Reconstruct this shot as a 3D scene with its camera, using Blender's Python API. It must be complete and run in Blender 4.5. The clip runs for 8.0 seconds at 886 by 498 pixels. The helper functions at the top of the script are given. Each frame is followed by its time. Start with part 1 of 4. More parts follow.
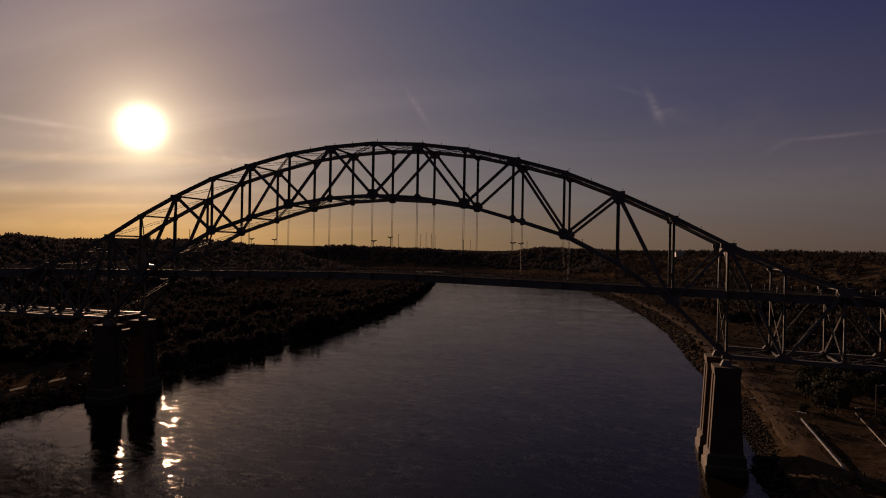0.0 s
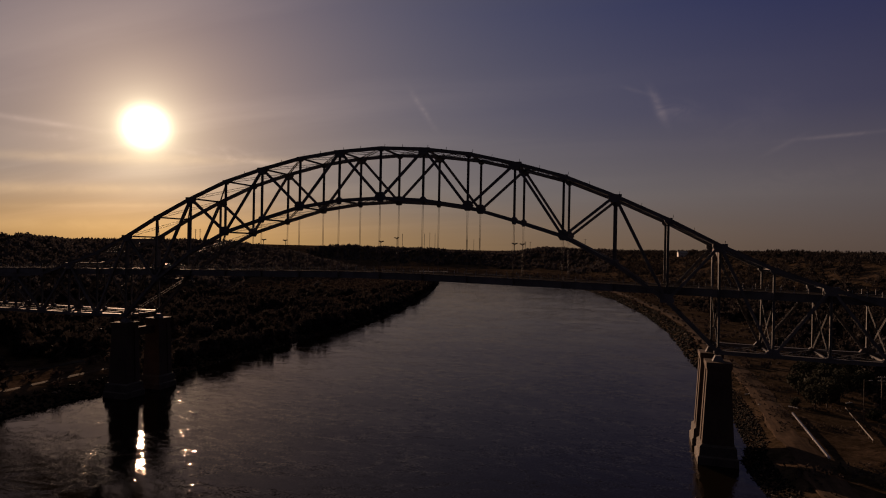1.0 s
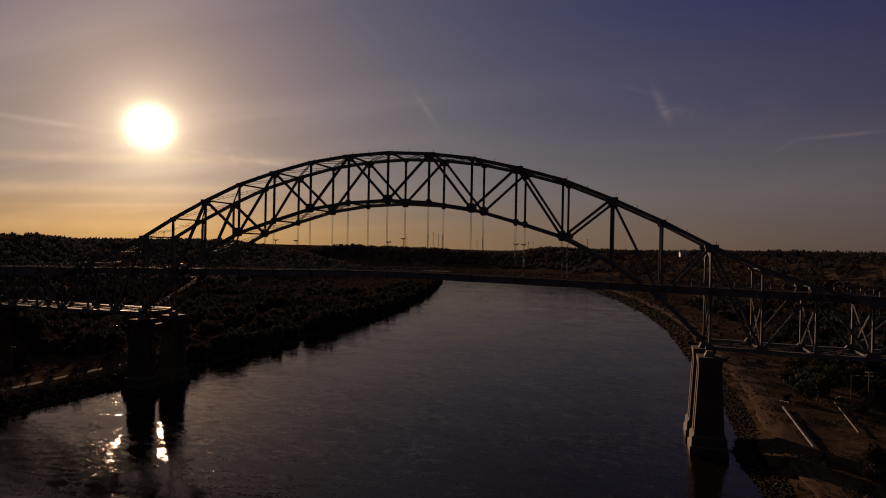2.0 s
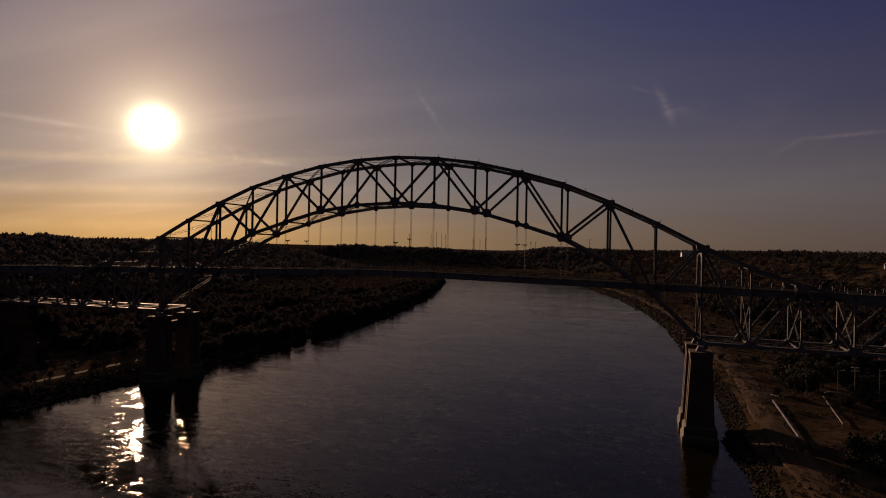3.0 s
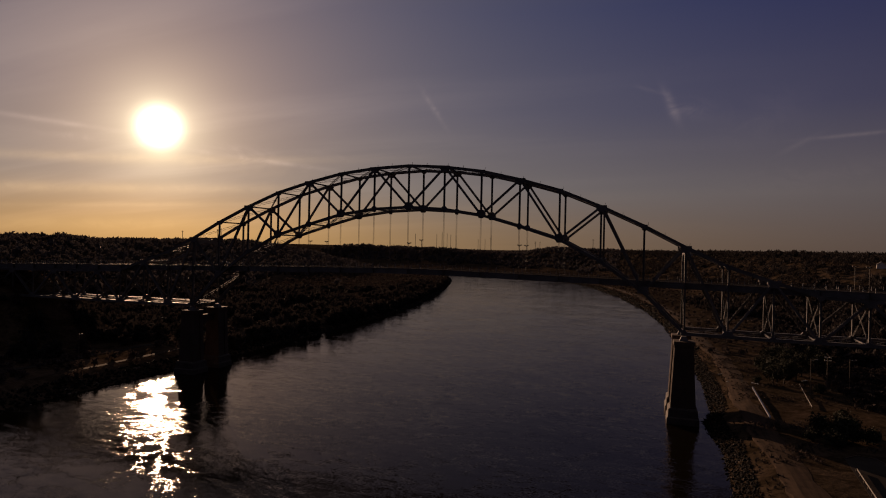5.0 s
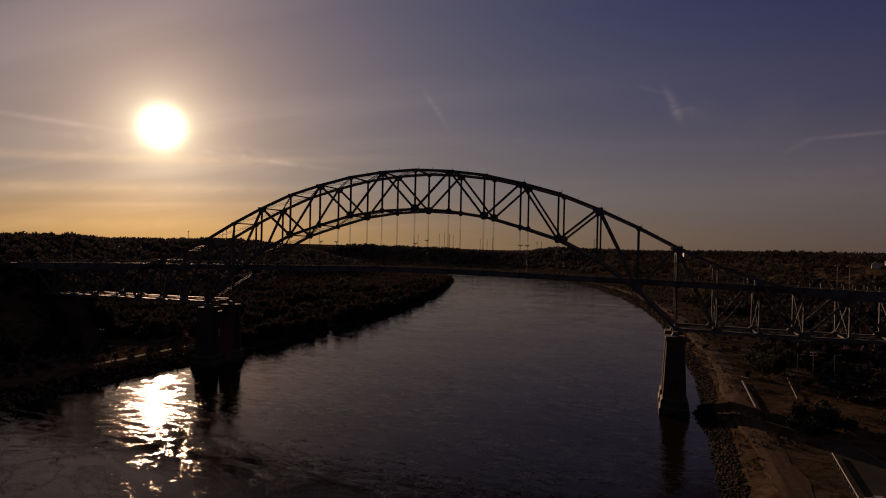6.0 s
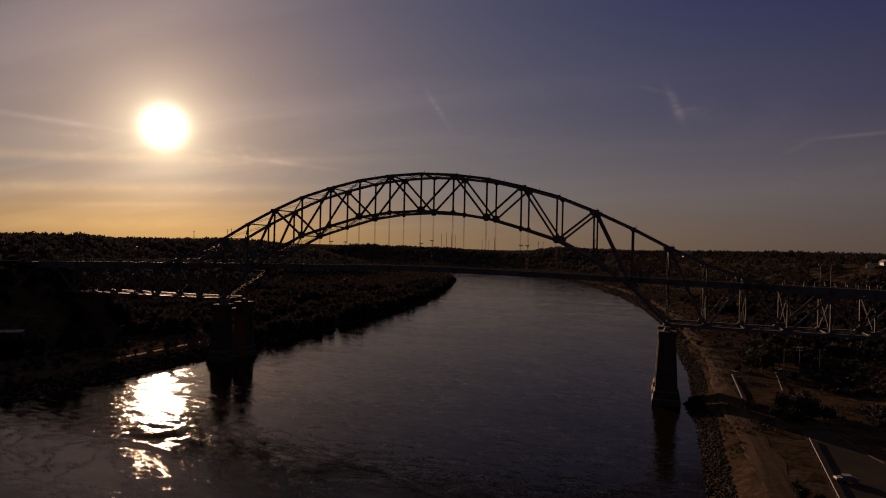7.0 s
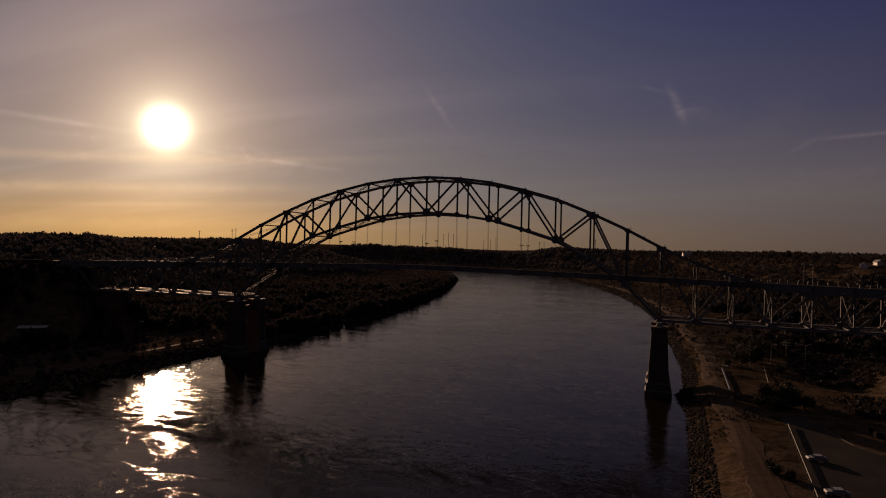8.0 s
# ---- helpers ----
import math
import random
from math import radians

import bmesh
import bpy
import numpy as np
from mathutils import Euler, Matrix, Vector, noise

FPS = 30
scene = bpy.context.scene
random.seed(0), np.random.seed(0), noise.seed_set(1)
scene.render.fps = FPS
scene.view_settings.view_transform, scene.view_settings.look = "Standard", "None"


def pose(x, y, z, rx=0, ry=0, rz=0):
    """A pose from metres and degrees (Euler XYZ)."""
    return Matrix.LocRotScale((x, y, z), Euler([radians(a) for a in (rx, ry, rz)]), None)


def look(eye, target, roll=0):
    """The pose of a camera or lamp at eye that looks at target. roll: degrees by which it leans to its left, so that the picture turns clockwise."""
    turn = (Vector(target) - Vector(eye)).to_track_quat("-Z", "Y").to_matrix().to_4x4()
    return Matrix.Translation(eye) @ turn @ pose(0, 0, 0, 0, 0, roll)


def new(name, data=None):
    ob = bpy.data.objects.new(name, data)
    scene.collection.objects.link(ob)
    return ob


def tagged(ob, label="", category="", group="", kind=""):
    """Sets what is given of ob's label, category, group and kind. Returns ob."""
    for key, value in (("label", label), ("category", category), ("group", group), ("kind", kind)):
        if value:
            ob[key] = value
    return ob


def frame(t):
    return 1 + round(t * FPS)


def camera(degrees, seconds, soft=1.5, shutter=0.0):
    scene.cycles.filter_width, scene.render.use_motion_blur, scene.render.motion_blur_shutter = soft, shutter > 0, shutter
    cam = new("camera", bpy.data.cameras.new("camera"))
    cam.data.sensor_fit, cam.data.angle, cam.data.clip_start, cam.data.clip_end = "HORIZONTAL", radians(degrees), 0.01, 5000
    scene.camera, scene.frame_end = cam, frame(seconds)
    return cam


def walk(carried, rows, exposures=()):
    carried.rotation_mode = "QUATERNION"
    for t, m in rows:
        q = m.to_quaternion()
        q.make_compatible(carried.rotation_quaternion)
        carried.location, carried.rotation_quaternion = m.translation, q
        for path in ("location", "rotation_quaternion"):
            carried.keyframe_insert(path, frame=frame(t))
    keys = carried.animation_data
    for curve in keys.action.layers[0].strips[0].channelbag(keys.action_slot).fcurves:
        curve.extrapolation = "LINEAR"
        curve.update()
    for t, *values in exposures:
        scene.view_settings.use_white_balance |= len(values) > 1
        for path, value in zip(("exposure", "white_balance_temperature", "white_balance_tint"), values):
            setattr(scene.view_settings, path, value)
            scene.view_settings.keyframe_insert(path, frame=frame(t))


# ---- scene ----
from collections import defaultdict

# camera: seconds, x, y, z, yaw, pitch, roll
cam = camera(71.1, 8.0, soft=1.05)
ROWS = [
    (0.0, 70.24, -162.64, 52.29, 16.801, -0.098, -1.061),
    (0.5, 71.15, -166.19, 52.39, 16.965, -0.113, -1.072),
    (1.0, 72.10, -169.93, 52.48, 17.122, -0.127, -1.084),
    (1.5, 73.08, -173.87, 52.56, 17.273, -0.140, -1.097),
    (2.0, 74.11, -178.00, 52.63, 17.416, -0.152, -1.111),
    (2.5, 75.18, -182.33, 52.70, 17.553, -0.162, -1.126),
    (3.0, 76.28, -186.86, 52.75, 17.683, -0.172, -1.142),
    (3.5, 77.42, -191.58, 52.79, 17.806, -0.181, -1.158),
    (4.0, 78.60, -196.50, 52.83, 17.923, -0.188, -1.176),
    (4.5, 79.82, -201.61, 52.85, 18.033, -0.195, -1.195),
    (5.0, 81.08, -206.92, 52.87, 18.136, -0.200, -1.215),
    (5.5, 82.38, -212.42, 52.87, 18.232, -0.204, -1.235),
    (6.0, 83.72, -218.13, 52.87, 18.321, -0.208, -1.257),
    (6.5, 85.09, -224.02, 52.85, 18.404, -0.210, -1.279),
    (7.0, 86.51, -230.11, 52.83, 18.480, -0.211, -1.303),
    (7.5, 87.96, -236.40, 52.79, 18.549, -0.211, -1.327),
    (8.0, 89.45, -242.89, 52.75, 18.611, -0.210, -1.353),
]
walk(cam, [(t, pose(x, y, z, 90 + pitch, roll, yaw)) for t, x, y, z, yaw, pitch, roll in ROWS])

# ---- nodes ----
class Tree:
    """Short-hand for building a node tree."""

    def __init__(self, tree):
        self.t = tree
        tree.nodes.clear()

    def n(self, kind, **ins):
        node = self.t.nodes.new(kind)
        for k, v in ins.items():
            self.put(node, k.replace("_", " "), v)
        return node

    def put(self, node, key, v):
        sock = node.inputs[int(key[1:])] if key[0] == "i" and key[1:].isdigit() else node.inputs[key]
        if isinstance(v, bpy.types.NodeSocket):
            self.t.links.new(v, sock)
        elif isinstance(v, bpy.types.Node):
            self.t.links.new(v.outputs[0], sock)
        else:
            sock.default_value = v

    def m(self, op, a, b=0.0, c=0.0, clamp=False):
        node = self.n("ShaderNodeMath", i0=a, i1=b, i2=c)
        node.operation, node.use_clamp = op, clamp
        return node.outputs[0]

    def vm(self, op, a, b=(0, 0, 0)):
        node = self.n("ShaderNodeVectorMath", i0=a, i1=b)
        node.operation = op
        return node

    def scaled(self, colour, f):
        node = self.n("ShaderNodeVectorMath", i0=colour)
        node.operation = "SCALE"
        self.put(node, "Scale", f)
        return node.outputs[0]

    def mix(self, f, a, b, blend="MIX"):
        node = self.n("ShaderNodeMix")
        node.data_type, node.blend_type = "RGBA", blend
        self.put(node, "i0", f), self.put(node, "i6", a), self.put(node, "i7", b)
        return node.outputs[2]

    def smooth(self, v, lo, hi, a=0.0, b=1.0):
        node = self.n("ShaderNodeMapRange", Value=v)
        node.interpolation_type = "SMOOTHSTEP"
        for k, x in zip((1, 2, 3, 4), (lo, hi, a, b)):
            node.inputs[k].default_value = x
        return node.outputs[0]

    def ramp(self, f, *stops):
        node = self.n("ShaderNodeValToRGB", Fac=f)
        el = node.color_ramp.elements
        while len(el) < len(stops):
            el.new(0.5)
        for e, (p, c) in zip(el, stops):
            e.position, e.color = p, (*c, 1)
        return node.outputs[0]

    def noise(self, vec, scale, detail=4.0, rough=0.55, distort=0.0):
        return self.n("ShaderNodeTexNoise", Vector=vec, Scale=scale, Detail=detail, Roughness=rough, Distortion=distort).outputs[0]


# ---- sky and sun ----
SUN_AZ, SUN_EL = radians(42.9), radians(9.46)          # azimuth to the left of +y
SUN = Vector((-math.sin(SUN_AZ) * math.cos(SUN_EL), math.cos(SUN_AZ) * math.cos(SUN_EL), math.sin(SUN_EL)))

# wisps of cirrus: azimuth, elevation, lean, length, width (degrees), brightness, how torn
CIRRUS = [(-1.8, 12.5, 65, 1.3, 0.36, 0.085, 0.6), (-3.4, 12.1, 10, 1.6, 0.7, 0.035, 0.9), (0.1, 13.9, 18, 0.9, 0.16, 0.03, 0.5), (19.3, 12.6, 55, 1.7, 0.24, 0.07, 0.8),
          (-11.5, 8.75, -27, 1.3, 0.20, 0.028, 0.5), (-15.2, 9.24, -2, 2.9, 0.14, 0.052, 0.45), (-9.0, 11.2, -20, 3.5, 1.8, 0.012, 0.7), (-14.0, 6.2, -4, 7.0, 1.2, 0.012, 0.7),
          (51.0, 9.12, 3, 5.0, 0.20, 0.13, 0.5), (49.5, 8.1, 2, 2.6, 0.22, 0.08, 0.8), (35.5, 7.35, 5, 5.5, 0.20, 0.13, 0.7), (37.0, 8.0, 2, 3.0, 0.5, 0.08, 0.9),
          (28.6, 8.0, 10, 1.6, 0.22, 0.05, 0.8), (37.0, 6.6, 3, 7.0, 0.8, 0.045, 0.6), (46.0, 6.7, -3, 15.0, 0.40, 0.16, 0.3), (46.0, 4.25, -3, 13.0, 0.42, 0.17, 0.35), (44.0, 3.0, -3, 9.0, 0.18, 0.08, 0.5), (47.0, 1.3, -2, 10.0, 0.5, 0.10, 0.4)]
world = bpy.data.worlds.new("evening_sky")
scene.world = world
world.use_nodes = True
w = Tree(world.node_tree)
way = w.vm("NORMALIZE", w.n("ShaderNodeTexCoord").outputs["Generated"]).outputs[0]
sep = w.n("ShaderNodeSeparateXYZ", Vector=way)
el_deg = w.m("MULTIPLY", w.m("ARCSINE", sep.outputs[2]), 57.2958)
theta = w.m("MULTIPLY", w.m("ARCCOSINE", w.vm("DOT_PRODUCT", way, tuple(SUN)).outputs["Value"]), 57.2958)
base = w.ramp(w.m("DIVIDE", el_deg, 60.0, clamp=True),
              (0.0, (0.060, 0.044, 0.050)), (0.083, (0.104, 0.082, 0.089)), (0.20, (0.042, 0.036, 0.082)),
              (0.345, (0.010, 0.012, 0.074)), (0.55, (0.024, 0.022, 0.048)), (0.8, (0.072, 0.064, 0.080)), (1.0, (0.125, 0.110, 0.122)))
base = w.scaled(base, w.smooth(theta, 36.0, 135.0, 1.0, 0.18))
low_air, high_air = w.smooth(el_deg, 6.0, 0.0), w.smooth(el_deg, 0.0, 6.0)
near_glow = w.m("EXPONENT", w.m("DIVIDE", theta, -9.0))
wide_glow = w.m("MULTIPLY", w.m("EXPONENT", w.m("DIVIDE", theta, -25.0)), w.smooth(el_deg, 20.0, 40.0, 1.0, 0.35))
sky = base
for colour, spread, air in (((0.68, 0.27, 0.03), near_glow, low_air), ((0.41, 0.16, 0.05), near_glow, high_air),
                            ((0.45, 0.285, 0.085), wide_glow, low_air), ((0.160, 0.179, 0.149), wide_glow, high_air)):
    sky = w.mix(1.0, sky, w.scaled(colour, w.m("MULTIPLY", spread, air)), "ADD")
sky = w.mix(1.0, sky, w.scaled((0.46, 0.44, 0.26), w.m("EXPONENT", w.m("DIVIDE", theta, -2.6))), "ADD")
# faint layered haze towards the sun
high = w.m("ADD", sep.outputs[2], 0.16)
flat = w.n("ShaderNodeCombineXYZ", X=w.m("DIVIDE", sep.outputs[0], high), Y=w.m("DIVIDE", sep.outputs[1], high), Z=0.0)
band = w.n("ShaderNodeMapping", Vector=flat.outputs[0])
band.inputs["Rotation"].default_value = (0, 0, radians(-40))
band.inputs["Scale"].default_value = (0.22, 1.0, 1.0)
streak = w.smooth(w.noise(band.outputs[0], 2.4, 5.0, 0.5, 0.5), 0.40, 0.75)
veil = w.m("MULTIPLY", streak, w.m("EXPONENT", w.m("DIVIDE", theta, -13.0)))
sky = w.mix(w.m("MULTIPLY", veil, 0.22), sky, w.mix(high_air, (0.60, 0.34, 0.15, 1), (0.60, 0.46, 0.36, 1)), "ADD")
az_deg = w.m("MULTIPLY", w.m("ARCTAN2", w.m("MULTIPLY", sep.outputs[0], -1.0), sep.outputs[1]), 57.2958)
torn = w.n("ShaderNodeMapping", Vector=way)
torn.inputs["Scale"].default_value = (14, 14, 22)
shred = w.smooth(w.noise(torn.outputs[0], 1.6, 6.0, 0.6, 1.0), 0.36, 0.66)
for az0, el0, lean, long, wide, bright, torn_by in CIRRUS:
    u, v = w.m("SUBTRACT", az_deg, az0), w.m("SUBTRACT", el_deg, el0)
    c, s = math.cos(radians(lean)), math.sin(radians(lean))
    p = w.m("DIVIDE", w.m("ADD", w.m("MULTIPLY", u, c), w.m("MULTIPLY", v, s)), long)
    q = w.m("DIVIDE", w.m("SUBTRACT", w.m("MULTIPLY", v, c), w.m("MULTIPLY", u, s)), wide)
    fade = w.m("EXPONENT", w.m("MULTIPLY", w.m("ADD", w.m("MULTIPLY", p, p), w.m("MULTIPLY", q, q)), -1.0))
    lit = w.m("ADD", w.m("MULTIPLY", shred, torn_by), 1.0 - torn_by)
    tone = (0.92, 0.60, 0.26, 1) if el0 < 7.0 and az0 > 30 else (0.85, 0.62, 0.50, 1)
    sky = w.mix(w.m("MULTIPLY", w.m("MULTIPLY", fade, lit), bright), sky, tone, "ADD")
nish = w.n("ShaderNodeTexSky")
nish.sky_type, nish.sun_disc, nish.sun_elevation, nish.sun_rotation = "NISHITA", False, SUN_EL, -SUN_AZ
sky = w.mix(0.0005, sky, nish.outputs[0], "ADD")
# the sun behind haze: a broad glaring core
core = w.m("MULTIPLY", w.m("EXPONENT", w.m("MULTIPLY", w.m("MULTIPLY", theta, theta), -0.72)), 5.0)
halo = w.m("MULTIPLY", w.m("EXPONENT", w.m("DIVIDE", theta, -1.7)), 0.75)
sky = w.mix(1.0, sky, w.scaled((1.0, 0.90, 0.62), w.m("ADD", core, halo)), "ADD")
back = w.n("ShaderNodeBackground", Color=sky, Strength=1.0)
w.t.links.new(back.outputs[0], w.n("ShaderNodeOutputWorld").inputs[0])

lamp = bpy.data.lights.new("sun", "SUN")
lamp.energy, lamp.angle, lamp.color = 3.5, radians(0.6), (1.0, 0.60, 0.37)
sun = new("sun", lamp)
sun.matrix_world = look(SUN * 300, (0, 0, 0))
tagged(sun, kind="structure")


# ---- materials ----
def material(name, build, rough=0.7, metal=0.0, spec=0.5, thin=0.0):
    mat = bpy.data.materials.new(name)
    mat.use_nodes = True
    t = Tree(mat.node_tree)
    bsdf = t.n("ShaderNodeBsdfPrincipled", Roughness=rough, Metallic=metal)
    bsdf.inputs["Specular IOR Level"].default_value = spec
    co = t.n("ShaderNodeNewGeometry").outputs["Position"]
    build(t, bsdf, co)
    shader = bsdf
    if thin:         # twigs and leaves let part of the light through
        glow = t.n("ShaderNodeBsdfTranslucent", Color=bsdf.inputs["Base Color"].links[0].from_socket)
        shader = t.n("ShaderNodeMixShader", i0=thin, i1=bsdf.outputs[0], i2=glow.outputs[0])
    t.t.links.new(shader.outputs[0], t.n("ShaderNodeOutputMaterial").inputs[0])
    return mat


def grainy(a, b, big, small, bump=0.0, rough=None, varied=0.0):
    def build(t, bsdf, co):
        f = t.m("ADD", t.m("MULTIPLY", t.noise(co, big, 3.0), 0.65), t.m("MULTIPLY", t.noise(co, small, 5.0), 0.35))
        col = t.ramp(f, (0.36, a), (0.64, b))
        if varied:
            r = t.n("ShaderNodeObjectInfo").outputs["Random"]
            col = t.mix(varied, col, t.ramp(r, (0.0, (0.4, 0.4, 0.4)), (1.0, (1.0, 1.0, 1.0))), "MULTIPLY")
        t.put(bsdf, "Base Color", col)
        if rough:
            t.put(bsdf, "Roughness", t.smooth(f, 0.3, 0.7, rough[0], rough[1]))
        if bump:
            t.put(bsdf, "Normal", t.n("ShaderNodeBump", Strength=0.6, Distance=bump, Height=t.noise(co, small, 5.0)))
    return build


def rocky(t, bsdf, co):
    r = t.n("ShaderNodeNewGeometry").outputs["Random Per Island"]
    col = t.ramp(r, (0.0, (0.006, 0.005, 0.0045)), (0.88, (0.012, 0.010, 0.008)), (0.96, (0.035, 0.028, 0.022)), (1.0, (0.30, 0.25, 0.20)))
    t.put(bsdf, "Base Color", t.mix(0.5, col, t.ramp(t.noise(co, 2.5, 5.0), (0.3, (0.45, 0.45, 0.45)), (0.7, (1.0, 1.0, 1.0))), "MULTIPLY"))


def rutted(t, bsdf, co):
    lane = t.n("ShaderNodeMapping", Vector=co)
    lane.inputs["Scale"].default_value = (1.0, 0.06, 1.0)
    rut = t.noise(lane.outputs[0], 0.7, 4.0, 0.6, 0.3)
    f = t.m("ADD", t.m("MULTIPLY", rut, 0.6), t.m("MULTIPLY", t.noise(co, 0.5, 7.0, 0.65), 0.4))
    t.put(bsdf, "Base Color", t.ramp(f, (0.36, (0.034, 0.023, 0.016)), (0.62, (0.090, 0.060, 0.041))))
    t.put(bsdf, "Normal", t.n("ShaderNodeBump", Strength=0.6, Distance=0.15, Height=f))


STEEL = material("weathered_steel_paint", grainy((0.12, 0.118, 0.124), (0.21, 0.207, 0.215), 0.25, 3.0, 0.01, (0.58, 0.76), 0.3), 0.6, 0.0, 0.2)
GALV = material("galvanised_steel", grainy((0.28, 0.28, 0.29), (0.42, 0.42, 0.43), 1.0, 9.0, 0.0, (0.4, 0.6)), 0.5, 0.25)
DULL = material("weathered_galvanised_steel", grainy((0.10, 0.095, 0.09), (0.19, 0.18, 0.17), 0.5, 7.0, 0.0, (0.6, 0.8)), 0.7, 0.1)
CABLE = material("hanger_rope", grainy((0.10, 0.082, 0.07), (0.16, 0.135, 0.115), 1.0, 9.0), 0.6)
# darker than the truss steel; for the floor, rails and beacon
DARKSTEEL = material("dark_steel", grainy((0.045, 0.04, 0.038), (0.09, 0.08, 0.075), 0.4, 4.0, 0.01), 0.85, 0.0, 0.08)
CONCRETE = material("pier_concrete", grainy((0.052, 0.034, 0.025), (0.10, 0.067, 0.050), 0.12, 1.6, 0.05), 0.85)
GRANITE = material("pier_granite", grainy((0.04, 0.032, 0.026), (0.09, 0.072, 0.06), 0.3, 2.0, 0.06), 0.75)
ASPHALT = material("asphalt", grainy((0.036, 0.031, 0.028), (0.064, 0.056, 0.050), 0.1, 6.0, 0.01, (0.8, 0.95)), 0.9, 0.0, 0.0)
PATH = material("brown_gravel", rutted, 0.95, 0.0, 0.05)
ROCK = material("riprap_stone", rocky, 0.85, 0.0, 0.12)
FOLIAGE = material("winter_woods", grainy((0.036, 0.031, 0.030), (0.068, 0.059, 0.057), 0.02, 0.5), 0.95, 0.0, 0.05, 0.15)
# far hills: paler than the near woods, the haze is put into the colour
HILLWOODS = material("hazed_grey_woods", grainy((0.088, 0.078, 0.078), (0.150, 0.134, 0.134), 0.012, 0.3), 0.95, 0.0, 0.05, 0.15)
EVERGREEN = material("evergreen_leaves", grainy((0.022, 0.026, 0.016), (0.055, 0.056, 0.034), 0.5, 3.0), 0.8, 0.0, 0.2)
BRUSH = material("brown_brush", grainy((0.066, 0.052, 0.046), (0.125, 0.099, 0.087), 0.1, 1.2), 0.95, 0.0, 0.05, 0.15)
BARK = material("bark", grainy((0.04, 0.03, 0.022), (0.08, 0.06, 0.045), 1.0, 8.0, 0.02), 0.9)
WHITE = material("white_paint", grainy((0.62, 0.61, 0.58), (0.76, 0.75, 0.72), 0.3, 4.0), 0.55)
ROOF = material("grey_shingles", grainy((0.16, 0.15, 0.15), (0.28, 0.27, 0.26), 0.3, 4.0, 0.02), 0.7)
SIDING = material("blue_grey_siding", grainy((0.10, 0.11, 0.135), (0.15, 0.16, 0.19), 0.2, 3.0), 0.6)
WOOD = material("weathered_wood", grainy((0.09, 0.07, 0.05), (0.16, 0.13, 0.1), 0.6, 6.0, 0.01), 0.8)
GLASS = material("dark_glass", lambda t, b, co: t.put(b, "Base Color", (0.02, 0.022, 0.025, 1)), 0.08)
RUBBER = material("tyre_rubber", grainy((0.015, 0.015, 0.015), (0.03, 0.03, 0.03), 2.0, 20.0), 0.85)
CARWHITE = material("pale_car_paint", grainy((0.26, 0.25, 0.24), (0.33, 0.32, 0.31), 0.5, 5.0), 0.25)
CARDARK = material("dark_car_paint", grainy((0.03, 0.035, 0.045), (0.05, 0.055, 0.065), 0.5, 5.0), 0.25)
LENS = material("lamp_lens", grainy((0.5, 0.5, 0.48), (0.6, 0.6, 0.58), 2.0, 9.0), 0.2)


def ground_nodes(t, bsdf, co):
    patch = t.smooth(t.noise(co, 0.035, 6.0, 0.65, 0.8), 0.42, 0.60)
    fine = t.noise(co, 0.7, 6.0, 0.65)
    grass = t.ramp(fine, (0.3, (0.034, 0.025, 0.017)), (0.7, (0.080, 0.058, 0.038)))
    earth = t.ramp(fine, (0.3, (0.056, 0.040, 0.028)), (0.7, (0.125, 0.088, 0.062)))
    blot = t.ramp(t.noise(co, 0.16, 5.0, 0.65, 1.0), (0.36, (0.32, 0.32, 0.30)), (0.56, (1.0, 1.0, 1.0)))
    t.put(bsdf, "Base Color", t.mix(0.8, t.mix(patch, grass, earth), blot, "MULTIPLY"))
    t.put(bsdf, "Normal", t.n("ShaderNodeBump", Strength=0.7, Distance=0.25, Height=t.noise(co, 0.9, 6.0, 0.6)))


GROUND = material("winter_grass_and_earth", ground_nodes, 1.0, 0.0, 0.0)


